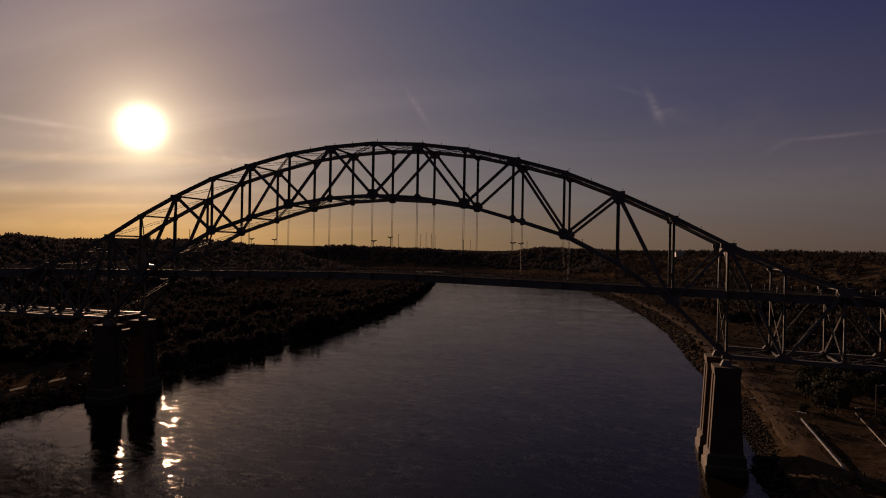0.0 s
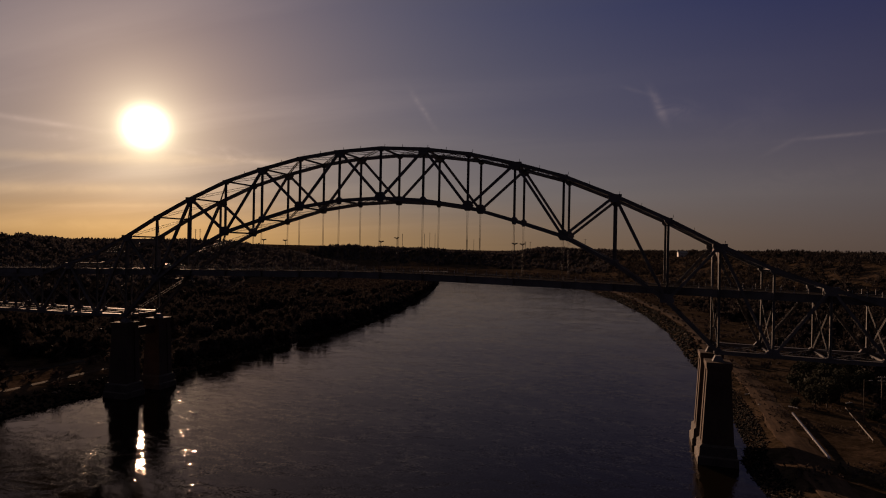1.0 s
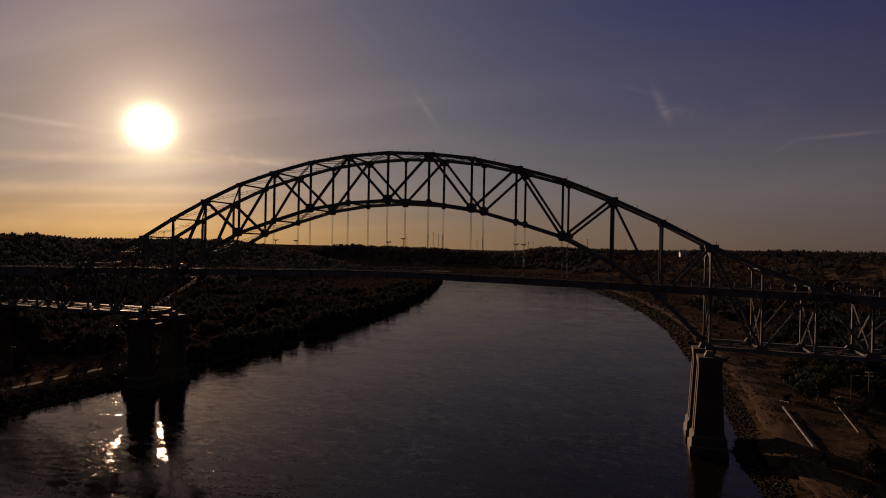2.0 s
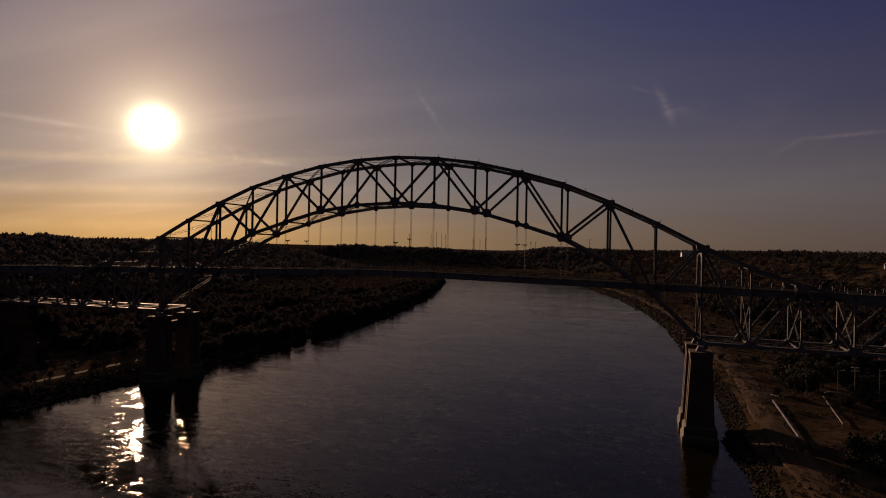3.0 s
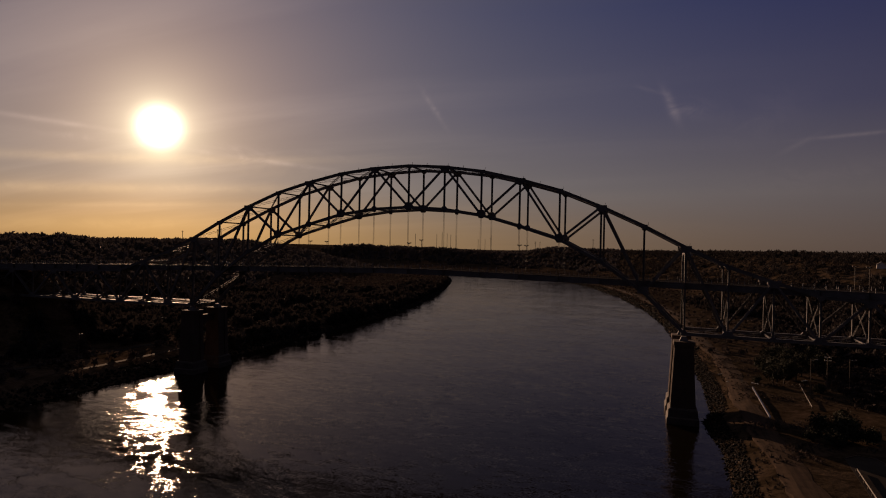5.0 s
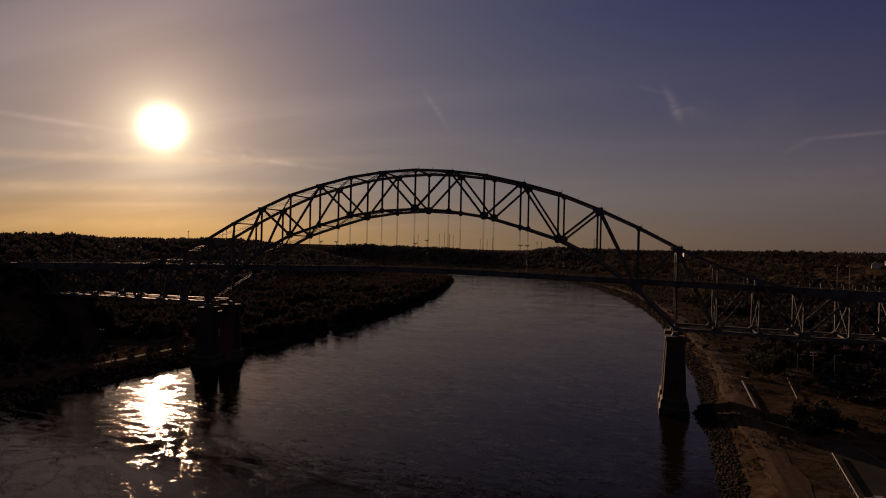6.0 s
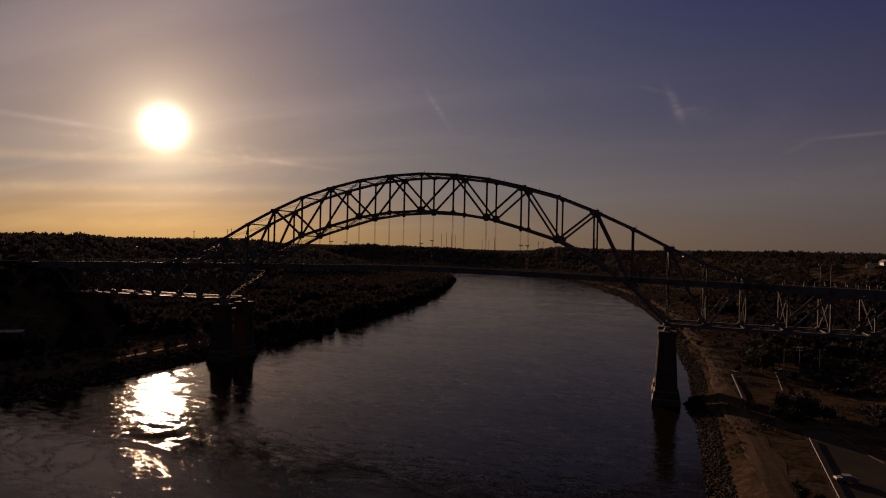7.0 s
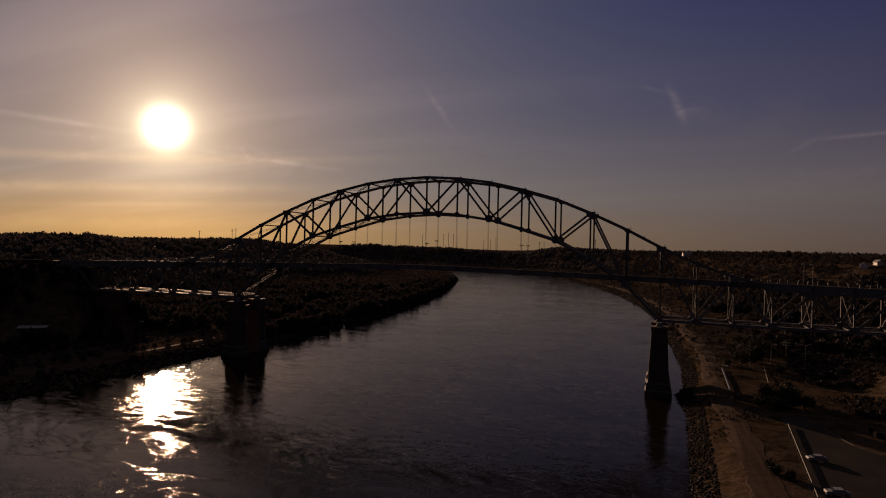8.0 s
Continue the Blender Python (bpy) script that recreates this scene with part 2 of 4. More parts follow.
def water_material():
    """Dark water: smooth eddies of the current, with ruffled streaks that glitter between slick patches."""
    mat = bpy.data.materials.new("canal_water")
    mat.use_nodes = True
    t = Tree(mat.node_tree)
    co = t.n("ShaderNodeNewGeometry").outputs["Position"]
    current = t.n("ShaderNodeMapping", Vector=co)
    current.inputs["Rotation"].default_value = (0, 0, radians(24))
    current.inputs["Scale"].default_value = (0.55, 1.0, 1.0)
    eddy = t.noise(current.outputs[0], 0.045, 5.0, 0.62, 2.2)
    off = t.m("ABSOLUTE", t.m("SUBTRACT", eddy, 0.5))
    seam = t.smooth(off, 0.0, 0.045, 1.0, 0.0)            # upwelling seams between eddies
    broad = t.smooth(t.noise(co, 0.022, 4.0, 0.6, 1.0), 0.36, 0.62)
    ruffled = t.m("ADD", t.m("MULTIPLY", t.smooth(off, 0.02, 0.13, 1.0, 0.0), 0.6), t.m("MULTIPLY", broad, 0.4))
    chop = t.m("ADD", t.m("ADD", t.m("MULTIPLY", ruffled, 0.62), 0.10), t.m("MULTIPLY", seam, 0.75))
    slope = None
    for size, detail, steep, where in ((3.6, 2.0, 0.32, chop), (0.45, 1.0, 0.10, chop), (0.05, 3.0, 0.045, None)):
        wave = t.n("ShaderNodeTexNoise", Vector=current.outputs[0], Scale=size, Detail=detail, Roughness=0.5, Distortion=0.3)
        tip = t.vm("SUBTRACT", wave.outputs["Color"], (0.5, 0.5, 0.5)).outputs[0]
        tip = t.scaled(tip, t.m("MULTIPLY", where, steep) if where else steep)
        slope = tip if slope is None else t.vm("ADD", slope, tip).outputs[0]
    level = t.vm("MULTIPLY", slope, (1.35, 1.0, 0.0)).outputs[0]
    normal = t.vm("NORMALIZE", t.vm("ADD", level, (0.0, 0.0, 1.0)).outputs[0]).outputs[0]
    gloss = t.n("ShaderNodeBsdfGlossy", Color=(0.86, 0.79, 0.74, 1), Roughness=t.smooth(chop, 0.15, 1.1, 0.105, 0.165), Normal=normal)
    gloss.distribution = "BECKMANN"
    deep = t.n("ShaderNodeBsdfDiffuse", Color=(0.010, 0.0075, 0.004, 1))
    mirror = t.n("ShaderNodeFresnel", IOR=1.33, Normal=normal)
    both = t.n("ShaderNodeMixShader", i0=mirror.outputs[0], i1=deep.outputs[0], i2=gloss.outputs[0])
    t.t.links.new(both.outputs[0], t.n("ShaderNodeOutputMaterial").inputs[0])
    return mat


WATER = water_material()


# ---- building helpers ----
def mesh_of(name, bm, mat):
    data = bpy.data.meshes.new(name)
    bm.to_mesh(data)
    bm.free()
    data.materials.append(mat)
    return data


def part(name, bm, mat, parent=None, label=""):
    """One mesh object under a thing or a part."""
    data = bm if isinstance(bm, bpy.types.Mesh) else mesh_of(name, bm, mat)
    ob = new(name, data)
    ob.parent = parent
    return tagged(ob, label)


def thing(name, label, category, at=(0, 0, 0), turn=0.0, group="", kind=""):
    ob = new(name)
    ob.matrix_world = pose(*at, 0, 0, turn)
    return tagged(ob, label, category, group, kind)


def box(bm, lo, hi, bevel=0.0):
    lo, hi = Vector(lo), Vector(hi)
    made = bmesh.ops.create_cube(bm, size=1.0, matrix=Matrix.Translation((lo + hi) / 2) @ Matrix.Diagonal((*(hi - lo), 1)))
    if bevel:
        edges = list({e for v in made["verts"] for e in v.link_edges})
        bmesh.ops.bevel(bm, geom=edges, offset=bevel, segments=1, affect="EDGES")
    return bm


def prism(bm, ring, a, b, side=(0, 1, 0)):
    """Sweeps a ring of (across, deep) points from a to b; 'deep' lies along side."""
    a, b = Vector(a), Vector(b)
    along = (b - a).normalized()
    y = Vector(side)
    y = (y - along * y.dot(along)).normalized()
    x = y.cross(along)
    ends = [[bm.verts.new(p + x * u + y * v) for u, v in ring] for p in (a, b)]
    n = len(ring)
    for i in range(n):
        bm.faces.new((ends[0][i], ends[0][(i + 1) % n], ends[1][(i + 1) % n], ends[1][i]))
    bm.faces.new(ends[0][::-1])
    bm.faces.new(ends[1])
    return bm


def h_ring(wide, deep, t=0.06):
    """A rolled H section: two flanges across, a web between them."""
    p, q = wide / 2, deep / 2
    return [(-p, -q), (p, -q), (p, -q + t), (t / 2, -q + t), (t / 2, q - t), (p, q - t), (p, q), (-p, q), (-p, q - t), (-t / 2, q - t),
            (-t / 2, -q + t), (-p, -q + t)]


def box_ring(wide, deep, lip=0.06):
    """A riveted box section whose cover plates stand out a little."""
    p, q, t = wide / 2, deep / 2, lip
    return [(-p, -q), (-p + t, -q), (-p + t, -q + t), (p - t, -q + t), (p - t, -q), (p, -q), (p, q), (p - t, q), (p - t, q - t), (-p + t, q - t), (-p + t, q), (-p, q)]


def rod(bm, a, b, r, n=6):
    return prism(bm, [(r * math.cos(2 * math.pi * i / n), r * math.sin(2 * math.pi * i / n)) for i in range(n)], a, b, (0.3, 1, 0.2))


def raw(name, verts, faces, mat):
    data = bpy.data.meshes.new(name)
    data.from_pydata(np.asarray(verts).tolist(), [], np.asarray(faces).tolist())
    data.materials.append(mat)
    data.update()
    return data


# ---- the land ----
RIGHT_BANK = [(97, -1500), (98, -110), (101, -24), (99, -10), (98.6, 2), (102, 16), (103, 60), (100, 135), (94, 263), (82, 367), (54, 515), (12, 670), (-58, 863), (-136, 1030), (-230, 1110), (-380, 1170), (-900, 1290), (-2500, 1500)]
LEFT_BANK = [(-2500, 1330), (-900, 1130), (-460, 1040), (-320, 950), (-255, 850), (-212, 735), (-190, 660), (-160, 545), (-132, 420), (-112, 310), (-102, 210), (-100, 100), (-101, 0), (-106, -100), (-109, -300), (-109, -1500)]
SHORE = np.array(RIGHT_BANK + LEFT_BANK, float)


def shore_distance(x, y):
    """Metres from the water's edge, negative over the water."""
    x, y = np.asarray(x, float), np.asarray(y, float)
    best, inside = np.full(x.shape, 1e9), np.zeros(x.shape, bool)
    for (ax, ay), (bx, by) in zip(SHORE, np.roll(SHORE, -1, 0)):
        dx, dy = bx - ax, by - ay
        s = np.clip(((x - ax) * dx + (y - ay) * dy) / (dx * dx + dy * dy), 0, 1)
        best = np.minimum(best, np.hypot(x - ax - s * dx, y - ay - s * dy))
        cross = (ay > y) != (by > y)
        inside ^= cross & (x < dx * (y - ay) / (dy if dy else 1e-9) + ax)
    return np.where(inside, -best, best)


def waves(x, y, size, seed):
    """Smooth rolling noise of about -1 to 1."""
    r = np.random.RandomState(seed)
    out = np.zeros(np.shape(x))
    for k in range(7):
        a, ph, s = r.uniform(0, 2 * math.pi), r.uniform(0, 7), size * r.uniform(0.6, 1.7)
        out += np.sin((x * math.cos(a) + y * math.sin(a)) * 2 * math.pi / s + ph)
    return out / 3.0


def ease(v, lo, hi):
    s = np.clip((v - lo) / (hi - lo), 0, 1)
    return s * s * (3 - 2 * s)


# the ring of wooded hills: bearing to the left of +y, distance and height of the crest
HILL = np.array([(-180, 900, 48), (-60, 800, 48), (-17, 720, 48.5), (-6, 740, 49), (2, 900, 46), (5, 1250, 48), (8, 1400, 51), (11, 1700, 37), (14, 1750, 35), (19, 1700, 42),
                 (23, 1700, 45), (28, 1600, 49), (37, 1300, 51), (47, 1050, 47), (50, 900, 50), (56, 850, 47), (90, 800, 48), (180, 900, 48)], float)


def land(x, y):
    """Height of the ground."""
    x, y = np.asarray(x, float), np.asarray(y, float)
    d = shore_distance(x, y)
    bank = np.where(d < 0, np.maximum(-4.0, d * 0.5 - 0.3), np.minimum(4.5, d * 0.42 - 0.3) + 0.0)
    rough = waves(x, y, 16, 3) * 0.18 + waves(x, y, 60, 4) * 0.3
    px, py = x - 80, y + 200
    bearing, r = np.degrees(np.arctan2(-px, py)), np.hypot(px, py)
    crest_r, crest_h = np.interp(bearing, HILL[:, 0], HILL[:, 1]), np.interp(bearing, HILL[:, 0], HILL[:, 2])
    rise = ease(r, crest_r * 0.42, crest_r) * ease(d, 70, 230)
    hills = rise * (crest_h - 4.5 + waves(x, y, 260, 5) * 1.5 + waves(x, y, 90, 6) * 0.8)
    level = 1 - ease(x, 104, 112) * ease(-x, -190, -176) * ease(-y, 22, 32)      # the parking lot is graded flat
    # embankments that carry the road beyond both ends of the bridge
    end = ease(np.abs(x), 158, 206) * (1 - ease(np.abs(y - 7.7), 10, 48))
    low = 4.5 + hills
    fill = end * np.maximum(0, 37.5 - 0.0195 * (np.abs(x) - 200) - low) * (d > 20)
    return bank + np.where(d > 6, rough * ease(d, 6, 30), 0) * level + hills + fill


def steps(fine, half, far, centre=0.0):
    """Grid lines: even near the middle, ever wider outwards."""
    line, s = [0.0], fine
    while line[-1] < far:
        if line[-1] > half:
            s *= 1.09
        line.append(line[-1] + s)
    line = np.array(line)
    return centre + np.concatenate([-line[:0:-1], line])


gx, gy = steps(5.0, 240, 4600), steps(6.0, 330, 4600, 60.0)
X, Y = np.meshgrid(gx, gy)
verts = np.stack([X, Y, land(X, Y)], -1).reshape(-1, 3)
nx, ny = len(gx), len(gy)
q = (np.arange(ny - 1)[:, None] * nx + np.arange(nx - 1)[None]).ravel()
ground = new("ground", raw("ground", verts, np.stack([q, q + 1, q + nx + 1, q + nx], 1), GROUND))
for p in ground.data.polygons:
    p.use_smooth = True
tagged(ground, "brown winter grass and bare earth along the canal", "ground", kind="structure")

gx, gy = np.linspace(-2600, 600, 33), np.linspace(-1500, 1600, 32)
X, Y = np.meshgrid(gx, gy)
q = (np.arange(31)[:, None] * 33 + np.arange(32)[None]).ravel()
water = new("water", raw("water", np.stack([X, Y, X * 0], -1).reshape(-1, 3), np.stack([q, q + 1, q + 34, q + 33], 1), WATER))
tagged(water, "dark rippled canal water with swirling current", "water", kind="structure")


def ribbon(name, line, wide, mat, label, category, lift=0.06, step=1.6):
    """A road laid on the land along a line of points."""
    pts = [np.array(line[0], float)]
    for a, b in zip(line, line[1:]):
        a, b = np.array(a, float), np.array(b, float)
        n = max(1, int(np.hypot(*(b - a)) / step))
        pts += [a + (b - a) * (k + 1) / n for k in range(n)]
    pts = np.array(pts)
    for _ in range(24):
        pts[1:-1] = (pts[:-2] + 2 * pts[1:-1] + pts[2:]) / 4
    tan = np.gradient(pts, axis=0)
    tan /= np.hypot(tan[:, 0], tan[:, 1])[:, None]
    nor = np.stack([-tan[:, 1], tan[:, 0]], 1)
    rows = []
    for s in (-1.0, -0.96, -0.3, 0.3, 0.96, 1.0):
        p = pts + nor * (s * wide / 2 * (1 + 0.13 * waves(pts[:, 0], pts[:, 1], 23, 31 + int(s * 3)) + 0.09 * waves(pts[:, 0], pts[:, 1], 6, 41 + int(s * 3))))[:, None]
        z = land(pts[:, 0], pts[:, 1]) * 0.5 + land(p[:, 0], p[:, 1]) * 0.5 + 0.10 + lift - (0.28 if abs(s) == 1.0 else 0) - 0.04 * abs(s)
        rows.append(np.stack([p[:, 0], p[:, 1], z], 1))
    v = np.stack(rows, 1)
    n, k = v.shape[:2]
    f = [(i * k + j, i * k + j + 1, (i + 1) * k + j + 1, (i + 1) * k + j) for i in range(n - 1) for j in range(k - 1)]
    ob = new(name, raw(name, v.reshape(-1, 3), np.array(f)[:, ::-1], mat))
    return tagged(ob, label, category, kind="structure")


ribbon("service_road", [(113, -400), (113.4, -60), (112.6, 10), (115, 60), (115, 105), (111, 150), (107.5, 263), (95.5, 370), (67.5, 520), (25.5, 680)], 7.0, PATH, "wide brown gravel service road along the canal bank", "road", 0.0)
ribbon("service_road", [(-126, -400), (-122, -100), (-117, 0), (-116, 100), (-117, 210), (-126, 310), (-147, 425), (-176, 550)], 2.8, PATH, "brown gravel service road along the canal bank", "road", 0.0)
ribbon("road", [(-137, -240), (-138, -100), (-137, -20), (-137, 30), (-150, 120), (-200, 260)], 4.5, ASPHALT, "two-lane road behind the canal bank", "road", 0.1)

# asphalt parking lot with a kerb round its far end
LOT_Z = 4.56
KERB = [(127.0, -37), (130.5, -33.5), (134.0, -34.5), (136.0, -42), (137.2, -52), (139.5, -60), (144.0, -66), (151, -70), (162, -73), (176, -75)]
bm = bmesh.new()
edge = [(x, y) for x, y in KERB] + [(176, -210), (112, -210), (121.2, -106)]
lo, hi = ([bm.verts.new((x, y, z)) for x, y in edge] for z in (LOT_Z - 0.7, LOT_Z))
bm.faces.new(hi)
for k in range(len(edge)):
    bm.faces.new((lo[k], lo[(k + 1) % len(edge)], hi[(k + 1) % len(edge)], hi[k]))
bmesh.ops.recalc_face_normals(bm, faces=bm.faces)
lot = part("parking_lot", bm, ASPHALT)
tagged(lot, "dark worn asphalt parking lot beside the canal", "parking lot", kind="structure")
kerb = new("kerb")
tagged(kerb, "pale concrete kerb round the parking lot", "kerb", kind="structure")
for a, b in zip(KERB, KERB[1:]):
    part("kerb_stone", prism(bmesh.new(), [(-0.16, -0.3), (0.16, -0.3), (0.16, 0.13), (0.12, 0.16), (-0.16, 0.16)], (*a, LOT_Z), (*b, LOT_Z), (0, 0, 1)), CONCRETE, kerb)


# ---- the bridge ----
PANEL, SIDE, WIDE = 13.41, 12.4, 15.4
TOP = [81.6, 80.9, 79.2, 76.15, 72.4, 67.0, 60.8, 54.3, 48.6, 44.3, 40.4, 39.6, 39.4, 39.2, 39.0, 38.8, 38.6]
LOW = [66.8, 66.1, 64.1, 60.3, 56.1, 49.2, 39.8, 27.4, 27.2, 27.0, 27.0, 27.0, 27.0, 27.0, 27.0, 27.0, 27.0]
LAST = 16


def along(i):
    k = abs(i)
    return math.copysign(PANEL * min(k, 6) + SIDE * max(0, k - 6), i)


def deck_z(x):
    return 44.8 - 0.0195 * max(0.0, abs(x) - 10)


def top(i, y):
    return Vector((along(i), y, TOP[abs(i)]))


def low(i, y):
    return Vector((along(i), y, LOW[abs(i)]))


bridge = thing("arch_bridge", "grey steel through-arch truss bridge spanning the canal on concrete piers", "bridge")
GIRDER = box_ring(0.95, 1.15)
LOWER = box_ring(0.95, 1.35)


def member(name, ring, a, b, mat=STEEL, side=(0, 1, 0)):
    return part(name, prism(bmesh.new(), ring, a, b, side), mat, bridge)


def gusset(at, big, up):
    """A riveted joint: cut plates over the truss, standing off the chord towards the web (up: -1 below, 1 above)."""
    bm = bmesh.new()
    r = 1.5 if big else 0.85
    ring = [(-r * 1.15, -0.45), (r * 1.15, -0.45), (r * 1.15, 0.5), (r * 0.55, r * 1.15), (-r * 0.55, r * 1.15), (-r * 1.15, 0.5)]
    if up > 0 and abs(at.x) < 60:
        ring = [(-r * 1.1, 0.45), (-r * 0.45, -1.05), (r * 0.45, -1.05), (r * 1.1, 0.45), (r * 0.5, r * 1.2), (-r * 0.5, r * 1.2)]
    ring = [(u, v * up) for u, v in ring][::up]
    prism(bm, ring, at + Vector((0, -0.53, 0)), at + Vector((0, 0.53, 0)), (0, 0, 1))
    bmesh.ops.recalc_face_normals(bm, faces=bm.faces)
    return part("gusset_plate", bm, STEEL, bridge)


for y in (0.0, WIDE):
    for i in range(-LAST, LAST):
        member("top_chord", GIRDER, top(i, y), top(i + 1, y))
        member("bottom_chord", LOWER, low(i, y), low(i + 1, y))
        odd, even = (i, i + 1) if i % 2 else (i + 1, i)
        if abs(odd) <= LAST and abs(even) <= LAST:
            heavy = max(abs(odd), abs(even)) >= 5
            member("diagonal", h_ring(0.7, 0.95 if heavy else 0.7, 0.08), top(odd, y), low(even, y))
    for i in range(-LAST, LAST + 1):
        member("post", h_ring(0.55, 0.62 if abs(i) < 7 else 0.5, 0.07), low(i, y), top(i, y), side=(1, 0, 0))
        gusset(top(i, y), i % 2 != 0, -1)
        gusset(low(i, y), i % 2 == 0, 1)

def laced(name, a, b, deep, side):
    """A light built-up brace: two slim angles joined by zigzag lacing bars."""
    a, b, up = Vector(a), Vector(b), Vector(side)
    way = b - a
    up = (up - way * (up.dot(way) / way.length_squared)).normalized() * (deep / 2)
    bm = bmesh.new()
    for s in (-1, 1):
        prism(bm, [(-0.13, -0.06), (0.13, -0.06), (0.13, 0.06), (-0.13, 0.06)], a + up * s, b + up * s, side)
    n = max(2, round(way.length / (deep * 1.5)))
    for k in range(n):
        s = 1 if k % 2 else -1
        prism(bm, [(-0.05, -0.03), (0.05, -0.03), (0.05, 0.03), (-0.05, 0.03)], a + way * (k / n) + up * s, a + way * ((k + 1) / n) - up * s, side)
    return part(name, bm, STEEL, bridge)


# bracing between the two trusses
STRUT = h_ring(0.4, 0.5, 0.06)
for i in range(-LAST, LAST + 1):
    member("strut", STRUT, top(i, 0.45), top(i, WIDE - 0.45), side=(0, 0, 1))
    member("strut", STRUT, low(i, 0.45), low(i, WIDE - 0.45), side=(0, 0, 1))
    if i < LAST:
        for end in (top, low):
            if end is top and abs(i + 0.5) > 8:
                continue
            if end is low and 4.6 < abs(i + 0.5) < 5.6:
                continue
            for a, b in ((end(i, 0.4), end(i + 1, WIDE - 0.4)), (end(i, WIDE - 0.4), end(i + 1, 0.4))):
                laced("lateral_brace", a, b, 0.7, (0, 0, 1))
    x = along(i)
    if abs(i) >= 7:      # crossed sway bracing below the roadway
        lo, hi = LOW[abs(i)] + 0.6, min(TOP[abs(i)], deck_z(x) - 2.6) - 0.5
        laced("sway_brace", (x, 0.35, lo), (x, WIDE - 0.35, hi), 0.42, (0, 0, 1))
        laced("sway_brace", (x, WIDE - 0.35, lo), (x, 0.35, hi), 0.42, (0, 0, 1))


def portal(x, zlo, zhi):
    """A plated frame with a round-headed opening over the roadway."""
    bm = bmesh.new()
    n, y0, y1 = 12, 1.0, WIDE - 1.0
    outer, inner = [], []
    for k in range(n + 1):
        a = math.pi * k / n
        inner.append((WIDE / 2 - math.cos(a) * (y1 - y0) / 2, zlo + (zhi - 1.2 - zlo) * (0.55 + 0.45 * math.sin(a))))
        outer.append((0.2 + (WIDE - 0.4) * k / n, zhi))
    inner = [(y0, zlo)] + inner + [(y1, zlo)]
    outer = [(0.2, zlo)] + outer + [(WIDE - 0.2, zlo)]
    for s in (-0.3, 0.3):
        vi = [bm.verts.new((x + s, y, z)) for y, z in inner]
        vo = [bm.verts.new((x + s, y, z)) for y, z in outer]
        for k in range(len(vi) - 1):
            f = (vi[k], vi[k + 1], vo[k + 1], vo[k])
            bm.faces.new(f if s < 0 else f[::-1])
    bm.verts.ensure_lookup_table()
    m = len(inner)
    for ring in (0, m):
        for k in range(m - 1):
            a, b = ring + k, ring + k + 1
            bm.faces.new((bm.verts[a], bm.verts[a + 2 * m], bm.verts[b + 2 * m], bm.verts[b]))
    bmesh.ops.recalc_face_normals(bm, faces=bm.faces)
    return part("portal_frame", bm, STEEL, bridge)


for s in (-1, 1):
    portal(s * (along(7)), deck_z(93) + 0.3, 53.6)

# hangers of the main span, in pairs
for y in (0.0, WIDE):
    for i in range(-4, 5):
        for dx in (-0.17, 0.17):
            p = low(i, y) + Vector((dx, 0, -0.6))
            part("hanger", rod(bmesh.new(), p, (p.x, y, deck_z(p.x) - 1.0), 0.055), CABLE, bridge)

# floor system, panel by panel
for i in range(-LAST, LAST + 1):
    x = along(i)
    z = deck_z(x)
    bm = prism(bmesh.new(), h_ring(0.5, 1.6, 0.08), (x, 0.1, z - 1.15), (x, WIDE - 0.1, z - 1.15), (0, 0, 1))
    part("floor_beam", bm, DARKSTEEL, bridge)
    if i == LAST:
        break
    x2 = along(i + 1)
    z2 = deck_z(x2)
    for k in range(5):
        y = 2.2 + k * (WIDE - 4.4) / 4
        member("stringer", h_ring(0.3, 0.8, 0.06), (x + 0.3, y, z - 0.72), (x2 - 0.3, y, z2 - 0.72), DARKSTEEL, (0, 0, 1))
    slab = prism(bmesh.new(), [(-WIDE / 2 + 1.1, -0.15), (WIDE / 2 - 1.1, -0.15), (WIDE / 2 - 1.1, 0.10), (0, 0.17), (-WIDE / 2 + 1.1, 0.10)],
                 (x, WIDE / 2, z - 0.15), (x2, WIDE / 2, z2 - 0.15), (0, 0, 1))
    part("deck_slab", slab, ASPHALT, bridge, "dark asphalt roadway slab")
    for y in (0.75, WIDE - 0.75):
        fascia = prism(bmesh.new(), h_ring(0.35, 2.0, 0.07), (x + 0.02, y, z - 0.95), (x2 - 0.02, y, z2 - 0.95), (0, 0, 1))
        part("fascia_girder", fascia, STEEL, bridge)
        for h in (0.55, 0.95, 1.35):
            part("rail", rod(bmesh.new(), (x, y, z + h), (x2, y, z2 + h), 0.045, 5), DARKSTEEL, bridge)
post_mesh = mesh_of("rail_post", box(bmesh.new(), (-0.07, -0.07, 0), (0.07, 0.07, 1.45), 0.02), GALV)
x = along(-LAST) + 1.2
while x < along(LAST):
    for y in (0.75, WIDE - 0.75):
        p = part("rail_post", post_mesh, GALV, bridge)
        p.location = (x, y, deck_z(x) - 0.02)
    x += 3.1

# short stanchions and a safety rope along the crown of each truss
stan = mesh_of("stanchion", prism(bmesh.new(), [(-0.05, -0.05), (0.05, -0.05), (0.05, 0.05), (-0.05, 0.05)], (0, 0, 0), (0.12, 0, 0.95)), STEEL)
for y in (0.0, WIDE):
    for k in range(-7, 15):
        i = k // 2
        a, b = top(i, y), top(i + 1, y)
        p = part("stanchion", stan, STEEL, bridge)
        p.location = (a if k % 2 == 0 else (a + b) / 2) + Vector((1.1 if k % 2 == 0 else 0, 0, 0.30))


